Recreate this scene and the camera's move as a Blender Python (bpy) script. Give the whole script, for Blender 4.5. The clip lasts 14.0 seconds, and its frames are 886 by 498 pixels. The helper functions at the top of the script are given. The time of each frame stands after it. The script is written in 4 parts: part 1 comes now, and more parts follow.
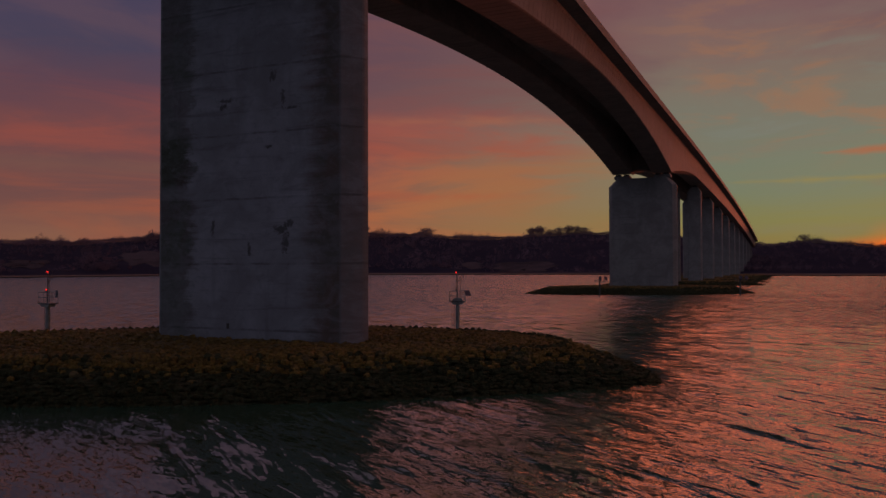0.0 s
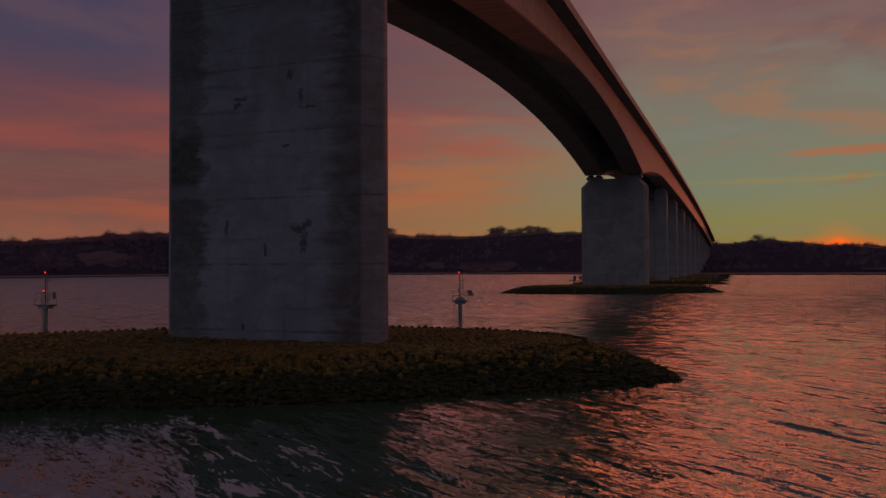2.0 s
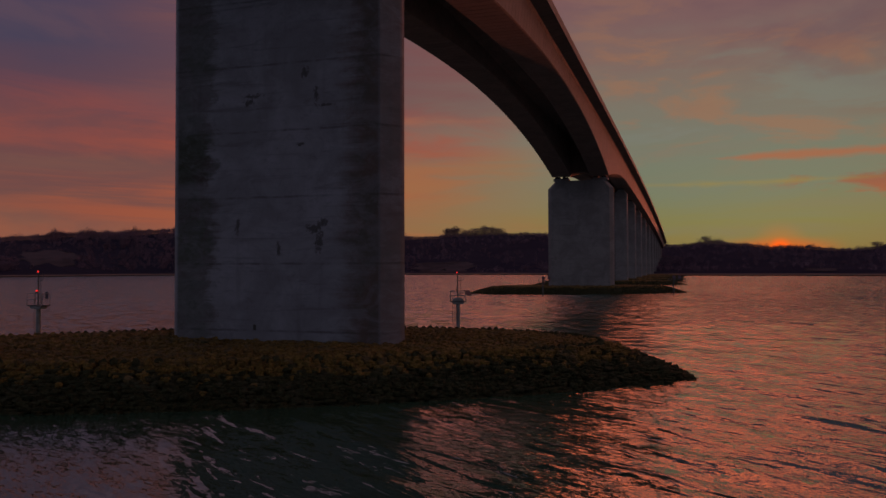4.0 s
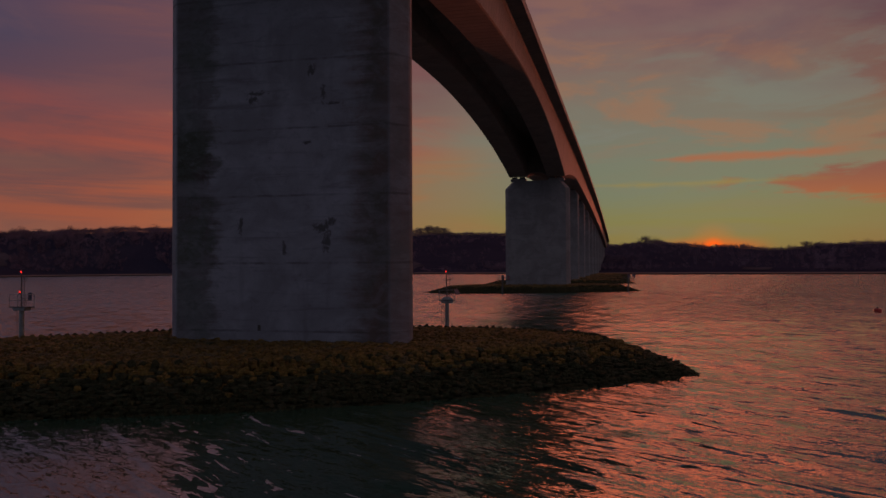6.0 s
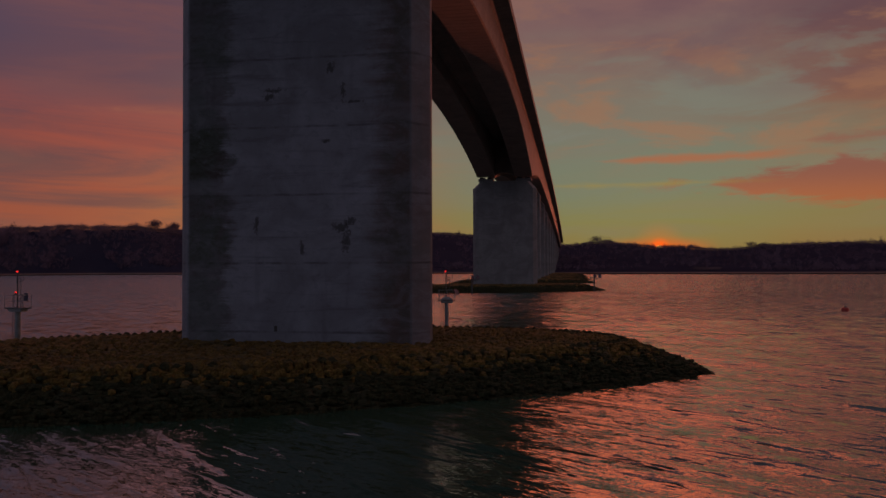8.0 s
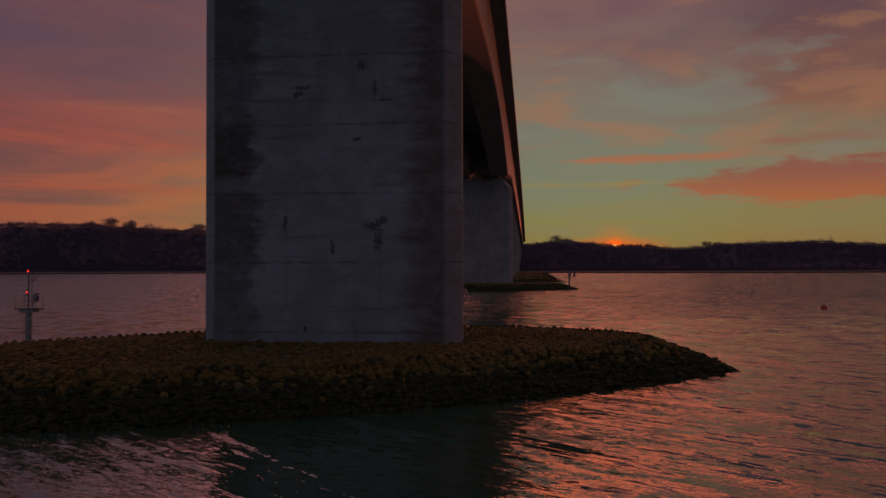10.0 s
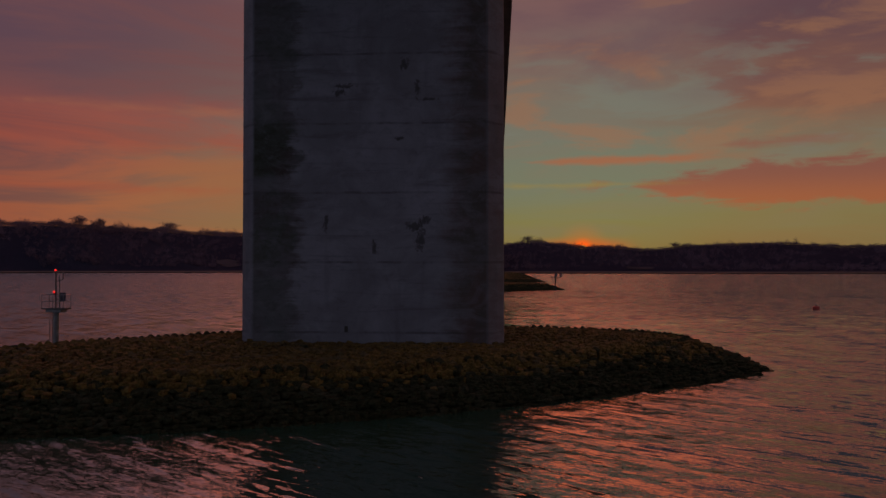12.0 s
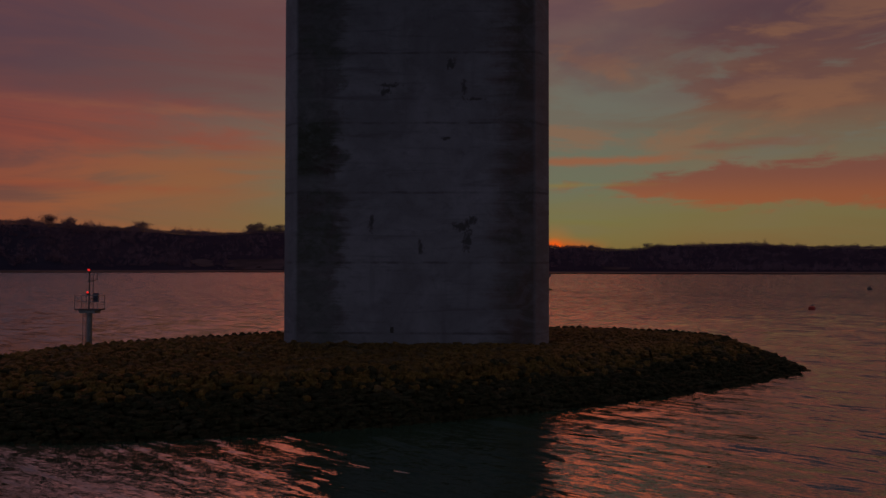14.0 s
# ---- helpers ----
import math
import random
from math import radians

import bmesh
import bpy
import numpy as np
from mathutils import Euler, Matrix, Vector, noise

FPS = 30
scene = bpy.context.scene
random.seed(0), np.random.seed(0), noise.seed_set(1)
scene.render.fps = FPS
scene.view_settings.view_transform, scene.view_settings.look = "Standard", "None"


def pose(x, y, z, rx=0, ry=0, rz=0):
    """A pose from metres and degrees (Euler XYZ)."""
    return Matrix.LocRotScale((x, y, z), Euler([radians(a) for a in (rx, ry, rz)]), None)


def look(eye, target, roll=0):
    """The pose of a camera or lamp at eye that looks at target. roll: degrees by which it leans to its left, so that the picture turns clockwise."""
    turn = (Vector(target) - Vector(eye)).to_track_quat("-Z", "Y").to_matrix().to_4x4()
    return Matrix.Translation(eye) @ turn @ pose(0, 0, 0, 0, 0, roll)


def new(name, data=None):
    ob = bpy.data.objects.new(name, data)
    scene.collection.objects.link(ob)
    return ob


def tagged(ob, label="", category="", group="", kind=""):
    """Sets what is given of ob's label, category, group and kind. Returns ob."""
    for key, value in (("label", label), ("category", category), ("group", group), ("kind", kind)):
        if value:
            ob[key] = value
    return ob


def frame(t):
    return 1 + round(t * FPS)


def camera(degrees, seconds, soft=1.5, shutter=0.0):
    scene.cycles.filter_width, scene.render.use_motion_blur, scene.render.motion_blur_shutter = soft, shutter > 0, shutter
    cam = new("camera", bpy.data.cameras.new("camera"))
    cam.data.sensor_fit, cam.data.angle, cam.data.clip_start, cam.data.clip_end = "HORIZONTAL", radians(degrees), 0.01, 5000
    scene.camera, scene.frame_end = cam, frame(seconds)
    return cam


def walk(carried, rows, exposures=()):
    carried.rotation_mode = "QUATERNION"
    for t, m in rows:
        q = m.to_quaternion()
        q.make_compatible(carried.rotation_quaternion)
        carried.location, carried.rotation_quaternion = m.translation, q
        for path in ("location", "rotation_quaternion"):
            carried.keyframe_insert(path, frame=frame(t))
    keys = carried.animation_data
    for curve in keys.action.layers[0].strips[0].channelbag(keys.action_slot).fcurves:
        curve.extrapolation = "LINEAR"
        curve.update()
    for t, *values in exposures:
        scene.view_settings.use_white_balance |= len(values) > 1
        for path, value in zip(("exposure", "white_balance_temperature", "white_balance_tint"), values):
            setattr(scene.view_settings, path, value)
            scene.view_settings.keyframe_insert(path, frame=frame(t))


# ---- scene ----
cam = camera(60.0, 14.0)
PATH = [
    (0, (40.361, -50.791, 8.464), (39.545, -48.966, 8.509), -0.2),
    (0.5, (39.318, -51.297, 8.469), (38.526, -49.461, 8.514), -0.2),
    (1, (38.221, -51.787, 8.481), (37.453, -49.941, 8.526), -0.3),
    (1.5, (37.096, -52.279, 8.504), (36.354, -50.422, 8.548), -0.2),
    (2, (35.942, -52.743, 8.504), (35.225, -50.877, 8.548), -0.3),
    (2.5, (34.792, -53.223, 8.505), (34.1, -51.347, 8.549), -0.3),
    (3, (33.65, -53.684, 8.501), (32.985, -51.798, 8.545), -0.2),
    (5.5, (27.49, -55.818, 8.46), (27.001, -53.879, 8.504), -0.3),
    (6, (26.286, -56.208, 8.463), (25.832, -54.261, 8.506), -0.3),
    (6.5, (24.978, -56.5, 8.485), (24.556, -54.545, 8.528), -0.3),
    (7, (23.677, -56.754, 8.512), (23.286, -54.793, 8.554), -0.2),
    (7.5, (22.351, -56.979, 8.54), (21.99, -55.012, 8.581), -0.2),
    (8, (20.966, -57.178, 8.548), (20.637, -55.205, 8.589), -0.2),
    (10.5, (13.915, -57.933, 8.624), (13.716, -55.943, 8.662), -0.1),
    (11, (12.557, -58.016, 8.629), (12.378, -56.024, 8.668), -0.0),
    (11.5, (11.114, -58.143, 8.627), (10.954, -56.15, 8.666), -0.0),
    (12, (9.695, -58.271, 8.618), (9.554, -56.276, 8.656), -0.0),
    (12.5, (8.327, -58.387, 8.616), (8.204, -56.391, 8.655), 0.0),
    (13, (6.902, -58.382, 8.646), (6.798, -56.385, 8.683), 0.1),
    (13.5, (5.456, -58.367, 8.654), (5.371, -56.369, 8.69), 0.1),
    (14, (3.973, -58.368, 8.648), (3.906, -56.37, 8.686), 0.1),
]
walk(cam, [(t, look(eye, target, roll)) for t, eye, target, roll in PATH],
     [(0, 0.0), (8.0, 0.0), (10.5, -0.05), (12.5, -0.14), (13.6, -0.13), (14.0, -0.40)])

# ---- light: dusk sky and a setting sun ----
SUN_AZ, SUN_EL = 6.3, 1.07


def rgb(r, g, b):
    """Linear colour from display values 0 to 255."""
    return tuple(((c / 255 + 0.055) / 1.055) ** 2.4 if c > 10 else c / 255 / 12.92 for c in (r, g, b)) + (1.0,)


class Nodes:
    """A small builder for node trees."""

    def __init__(self, tree):
        self.tree = tree
        tree.nodes.clear()

    def add(self, kind, **values):
        node = self.tree.nodes.new(kind)
        for key, value in values.items():
            setattr(node, key, value)
        return node

    def plug(self, socket, value):
        if isinstance(value, bpy.types.NodeSocket):
            self.tree.links.new(value, socket)
        else:
            socket.default_value = value

    def math(self, op, a, b=0.0, c=0.0, clamp=False):
        node = self.add("ShaderNodeMath", operation=op, use_clamp=clamp)
        for socket, value in zip(node.inputs, (a, b, c)):
            self.plug(socket, value)
        return node.outputs[0]

    def span(self, x, lo, hi, out_lo=0.0, out_hi=1.0, smooth=True):
        node = self.add("ShaderNodeMapRange", interpolation_type="SMOOTHSTEP" if smooth else "LINEAR", clamp=True)
        for socket, value in zip(node.inputs, (x, lo, hi, out_lo, out_hi)):
            self.plug(socket, value)
        return node.outputs[0]

    def ramp(self, x, stops, mode="LINEAR"):
        node = self.add("ShaderNodeValToRGB")
        ramp = node.color_ramp
        ramp.interpolation = mode
        while len(ramp.elements) < len(stops):
            ramp.elements.new(0.5)
        for element, (place, colour) in zip(ramp.elements, stops):
            element.position, element.color = place, colour
        self.plug(node.inputs[0], x)
        return node.outputs[0]

    def mix(self, factor, a, b, blend="MIX"):
        node = self.add("ShaderNodeMix", data_type="RGBA", blend_type=blend)
        for socket, value in zip((node.inputs[0], node.inputs[6], node.inputs[7]), (factor, a, b)):
            self.plug(socket, value)
        return node.outputs[2]

    def noise(self, vector, scale, detail=4.0, rough=0.55, distort=0.0):
        node = self.add("ShaderNodeTexNoise")
        self.plug(node.inputs["Vector"], vector)
        for key, value in (("Scale", scale), ("Detail", detail), ("Roughness", rough), ("Distortion", distort)):
            self.plug(node.inputs[key], value)
        return node.outputs[0]

    def vector(self, x, y, z):
        node = self.add("ShaderNodeCombineXYZ")
        for socket, value in zip(node.inputs, (x, y, z)):
            self.plug(socket, value)
        return node.outputs[0]

    def stretch(self, vector, x, y, z):
        node = self.add("ShaderNodeMapping")
        self.plug(node.inputs["Vector"], vector)
        node.inputs["Scale"].default_value = (x, y, z)
        return node.outputs[0]

    def split(self, vector):
        node = self.add("ShaderNodeSeparateXYZ")
        self.plug(node.inputs[0], vector)
        return node.outputs


def make_sky():
    world = bpy.data.worlds.new("dusk_sky")
    scene.world = world
    world.use_nodes = True
    n = Nodes(world.node_tree)
    d = n.add("ShaderNodeTexCoord").outputs["Generated"]
    x, y, z = n.split(d)
    az = n.math("MULTIPLY", n.math("ARCTAN2", x, y), 57.2958)
    el = n.math("MULTIPLY", n.math("ARCSINE", z), 57.2958)
    # soft wander, so that no band runs straight
    sky_at = n.vector(n.math("MULTIPLY", az, 0.035), n.math("MULTIPLY", el, 0.17), 0.0)
    wander = n.math("MULTIPLY", n.math("SUBTRACT", n.noise(sky_at, 1.6, 5, 0.6, 0.6), 0.5), 5.0)
    height = n.math("DIVIDE", n.math("ADD", el, wander), 60.0, clamp=True)

    def column(*stops):
        return n.ramp(height, [(e / 60.0, rgb(*c)) for e, c in stops])

    near_sun = column((0, (124, 106, 64)), (1.5, (118, 112, 70)), (3, (112, 116, 78)), (5.5, (103, 116, 100)), (9, (106, 113, 104)), (12, (113, 107, 99)),
                      (15, (117, 95, 92)), (18, (113, 86, 90)), (23, (140, 92, 86)), (29, (214, 124, 96)), (42, (170, 112, 106)), (59, (104, 98, 118)))
    left = column((0, (134, 94, 72)), (2.3, (122, 83, 72)), (4, (108, 72, 70)), (7, (100, 68, 71)), (10, (106, 66, 71)), (12, (86, 62, 77)),
                  (15, (68, 61, 84)), (18, (66, 60, 86)), (25, (106, 88, 112)), (40, (116, 101, 128)), (59, (106, 102, 124)))
    right = column((0, (126, 100, 62)), (3, (122, 112, 76)), (6, (122, 112, 92)), (8.5, (116, 107, 91)), (11, (121, 87, 75)), (14, (108, 76, 74)),
                   (17, (90, 66, 76)), (24, (140, 92, 86)), (32, (190, 116, 98)), (42, (140, 106, 110)), (59, (92, 94, 118)))
    back = column((0, (108, 113, 132)), (10, (110, 117, 138)), (25, (112, 119, 142)), (59, (110, 112, 132)))
    off = n.math("ADD", az, n.math("MULTIPLY", wander, 2.0))
    sky = n.mix(n.span(off, -34, -10), left, near_sun)
    sky = n.mix(n.span(off, 8, 20), sky, right)
    sky = n.mix(n.span(n.math("ABSOLUTE", n.math("SUBTRACT", az, 5.0)), 62, 115), sky, back)
    # long streaks of cloud, lit red from below
    streak_at = n.vector(n.math("MULTIPLY", az, 0.030), n.math("MULTIPLY", el, 0.22), 3.7)
    streak = n.noise(streak_at, 1.7, 7, 0.6, 0.7)
    left_side = n.span(az, -8, -24)
    red = n.math("MULTIPLY", n.math("MULTIPLY", n.span(streak, 0.43, 0.64), n.span(az, -52, -38, 0.4, 1.0)), n.math("MULTIPLY_ADD", left_side, 0.58, 0.05))
    red = n.math("MULTIPLY", red, n.span(n.math("ADD", el, n.math("MULTIPLY", wander, 0.6)), 14, 9.5))
    sky = n.mix(red, sky, n.mix(n.span(el, 4, 12), rgb(160, 82, 56), rgb(142, 68, 62)))
    ember = n.math("MULTIPLY", n.math("MULTIPLY", n.span(az, -40, -26), n.span(az, -9, -21)), n.span(n.math("ADD", el, wander), 13, 10))
    sky = n.mix(n.math("MULTIPLY", ember, n.span(streak, 0.36, 0.60, 0.25, 0.85)), sky, n.mix(n.span(el, 3, 9), rgb(158, 95, 66), rgb(150, 81, 70)))
    warm = n.math("MULTIPLY", n.math("MULTIPLY", n.span(az, -32, -20), n.span(az, -3, -13)), n.span(n.math("ADD", el, wander), 11, 5))
    sky = n.mix(n.math("MULTIPLY", warm, n.span(streak, 0.36, 0.60, 0.4, 0.7)), sky, rgb(146, 102, 70))
    # blue-grey and orange mottling higher up
    tuft_at = n.vector(n.math("MULTIPLY", az, 0.055), n.math("MULTIPLY", el, 0.20), 9.1)
    tuft = n.noise(tuft_at, 1.9, 6, 0.58, 0.35)
    middle = n.math("MULTIPLY", n.span(az, -14, -2), n.span(el, 6, 9))
    sky = n.mix(n.math("MULTIPLY", n.span(tuft, 0.50, 0.64), n.math("MULTIPLY", middle, n.span(el, 22, 15, 0, 0.55))), sky, rgb(146, 102, 78))
    sky = n.mix(n.math("MULTIPLY", n.span(tuft, 0.48, 0.36), n.math("MULTIPLY", middle, n.span(el, 18, 12, 0, 0.6))), sky, rgb(110, 116, 110))
    veil = n.noise(n.vector(n.math("MULTIPLY", az, 0.04), n.math("MULTIPLY", el, 0.11), 5.5), 1.6, 5, 0.56, 0.35)
    sky = n.mix(n.math("MULTIPLY", n.span(veil, 0.50, 0.66), n.span(el, 10, 15, 0, 0.5)), sky, rgb(92, 70, 84))
    blush = n.math("MULTIPLY", n.math("MULTIPLY", n.span(az, -46, -34), n.span(az, -6, -16)), n.math("MULTIPLY", n.span(el, 9, 12.5), n.span(el, 27, 20)))
    sky = n.mix(n.math("MULTIPLY", blush, n.span(streak, 0.35, 0.65, 0.45, 0.85)), sky, rgb(112, 73, 76))
    # the wedge of red cloud beside the sunset, a small one over it, and two thin bars
    ragged = n.math("SUBTRACT", n.noise(n.vector(n.math("MULTIPLY", az, 0.16), n.math("MULTIPLY", el, 0.55), 1.3), 1.6, 7, 0.62, 0.3), 0.5)

    def bar(az_lo, az_full, az_hi, el_mid, thick, amount, rough=1.6, soft=0.3):
        room = n.span(az, az_lo, az_full, -0.1, thick, smooth=False)
        away = n.math("ABSOLUTE", n.math("SUBTRACT", el, el_mid))
        away = n.math("SUBTRACT", away, n.math("MULTIPLY", ragged, rough))
        edge = n.span(n.math("SUBTRACT", away, room), soft * 0.5, -soft)
        fade = n.math("MULTIPLY", n.span(az, az_lo - 2, az_lo + 2), n.span(az, az_hi + 8, az_hi))
        return n.math("MULTIPLY", n.math("MULTIPLY", edge, fade), amount)

    wedge = n.mix(n.span(el, 4.2, 6.6), rgb(156, 84, 58), rgb(128, 72, 66))
    for mask, colour in ((bar(6.5, 18, 55, 5.5, 1.6, 0.82, 3.6, 0.6), wedge),
                         (bar(15.5, 17.5, 19, 8.3, 0.34, 0.6, 1.2), rgb(132, 78, 70)),
                         (bar(0, 7, 12, 7.5, 0.34, 0.75, 1.0), rgb(156, 92, 66)),
                         (bar(-5, 3, 7, 2.4, 0.5, 0.5, 2.2, 0.9), rgb(110, 112, 94)),
                         (bar(-62, -52, -19, 8.8, 1.0, 0.4, 3.5, 1.2), rgb(146, 72, 62)),
                         (bar(-62, -54, -42, 6.9, 0.7, 0.5, 2.0, 0.8), rgb(112, 78, 72)),
                         (bar(-36, -28, -17, 10.7, 0.22, 0.45, 1.6, 0.7), rgb(160, 100, 74)),
                         (bar(-44, -36, -23, 5.2, 0.34, 0.4, 1.6, 0.5), rgb(158, 78, 58)),
                         (bar(-27, -22, -14, 7.3, 0.3, 0.4, 1.6, 0.8), rgb(136, 106, 80)),
                         (bar(-6, 0, 8, 5.75, 0.16, 0.55, 0.8), rgb(140, 122, 62))):
        sky = n.mix(mask, sky, colour)
    # the glow about the sun
    way = Vector((math.sin(radians(SUN_AZ)) * math.cos(radians(SUN_EL)), math.cos(radians(SUN_AZ)) * math.cos(radians(SUN_EL)), math.sin(radians(SUN_EL))))
    dot = n.add("ShaderNodeVectorMath", operation="DOT_PRODUCT")
    n.plug(dot.inputs[0], d)
    dot.inputs[1].default_value = way
    angle = n.math("MULTIPLY", n.math("ARCCOSINE", dot.outputs["Value"]), 57.2958)
    low_glow = n.math("MULTIPLY", n.span(n.math("ABSOLUTE", n.math("SUBTRACT", az, SUN_AZ)), 4.5, 0.5), n.span(el, 2.1, 1.1, 0, 0.7))
    sky = n.mix(low_glow, sky, rgb(214, 82, 28))
    sky = n.mix(n.span(angle, 2.2, 0.3, 0, 0.42), sky, rgb(196, 104, 40))
    sky = n.mix(n.span(angle, 0.95, 0.2, 0, 0.95), sky, rgb(255, 92, 24))
    sky = n.mix(n.span(angle, 0.31, 0.22), sky, rgb(255, 196, 110))
    # added glow in the unseen upper sky, to brighten what the river mirrors
    high = n.math("MULTIPLY", n.math("MULTIPLY", n.span(el, 19.5, 24.5), n.span(el, 62, 40)), n.math("MULTIPLY", n.span(az, -44, -24, 0.1, 1.0), n.span(az, 23, -1, 0.27, 1.0)))
    sky = n.mix(high, sky, n.mix(1.0, sky, (4.7, 3.05, 2.2, 1.0), "MULTIPLY"))
    sky = n.mix(1.0, sky, (1.03, 1.0, 0.92, 1.0), "MULTIPLY")
    clouds = n.add("ShaderNodeBackground")
    n.plug(clouds.inputs["Color"], sky)
    clouds.inputs["Strength"].default_value = 1.08
    clear = n.add("ShaderNodeTexSky", sky_type="NISHITA", sun_disc=False, sun_elevation=radians(SUN_EL), sun_rotation=radians(SUN_AZ))
    clear.air_density, clear.dust_density = 1.0, 2.0
    air = n.add("ShaderNodeBackground")
    n.plug(air.inputs["Color"], clear.outputs[0])
    air.inputs["Strength"].default_value = 0.003
    both = n.add("ShaderNodeAddShader")
    n.plug(both.inputs[0], clouds.outputs[0])
    n.plug(both.inputs[1], air.outputs[0])
    n.plug(n.add("ShaderNodeOutputWorld").inputs["Surface"], both.outputs[0])
    return way


SUN_WAY = make_sky()
sun = new("sun", bpy.data.lights.new("sun", "SUN"))
sun.data.energy, sun.data.angle, sun.data.color = 0.9, radians(0.53), (1.0, 0.20, 0.10)
sun.matrix_world = look((0, 0, 200), Vector((0, 0, 200)) - SUN_WAY)
scene.view_settings.exposure = 0.0


# ---- materials ----
def material(name):
    m = bpy.data.materials.new(name)
    m.use_nodes = True
    n = Nodes(m.node_tree)
    shader = n.add("ShaderNodeBsdfPrincipled")
    n.plug(n.add("ShaderNodeOutputMaterial").inputs["Surface"], shader.outputs[0])
    return m, n, shader


def bump(n, shader, height, strength, distance):
    node = n.add("ShaderNodeBump")
    node.inputs["Strength"].default_value, node.inputs["Distance"].default_value = strength, distance
    n.plug(node.inputs["Height"], height)
    n.plug(shader.inputs["Normal"], node.outputs[0])


def plain(name, colour, rough=0.6, metal=0.0, vary=0.3, scale=3.0, sheen=0.5):
    """Paint or metal with grime at two scales."""
    m, n, shader = material(name)
    at = n.add("ShaderNodeTexCoord").outputs["Object"]
    grime = n.noise(at, scale, 5, 0.6)
    fine = n.noise(at, scale * 9, 3, 0.6)
    dark = tuple(c * (1 - vary) for c in colour[:3]) + (1,)
    lit = tuple(min(1, c * (1 + vary * 0.6)) for c in colour[:3]) + (1,)
    tone = n.mix(n.span(grime, 0.35, 0.65), dark, lit)
    n.plug(shader.inputs["Base Color"], n.mix(n.span(fine, 0.55, 0.75, 0, 0.35), tone, dark))
    n.plug(shader.inputs["Roughness"], n.span(grime, 0.3, 0.7, max(0.05, rough - 0.12), min(1, rough + 0.12)))
    shader.inputs["Metallic"].default_value = metal
    shader.inputs["Specular IOR Level"].default_value = sheen
    bump(n, shader, fine, 0.25, 0.01)
    return m


LIFTS = [1.2, 3.34, 8.72, 14.07, 19.4, 24.79, 30.1, 33.1]


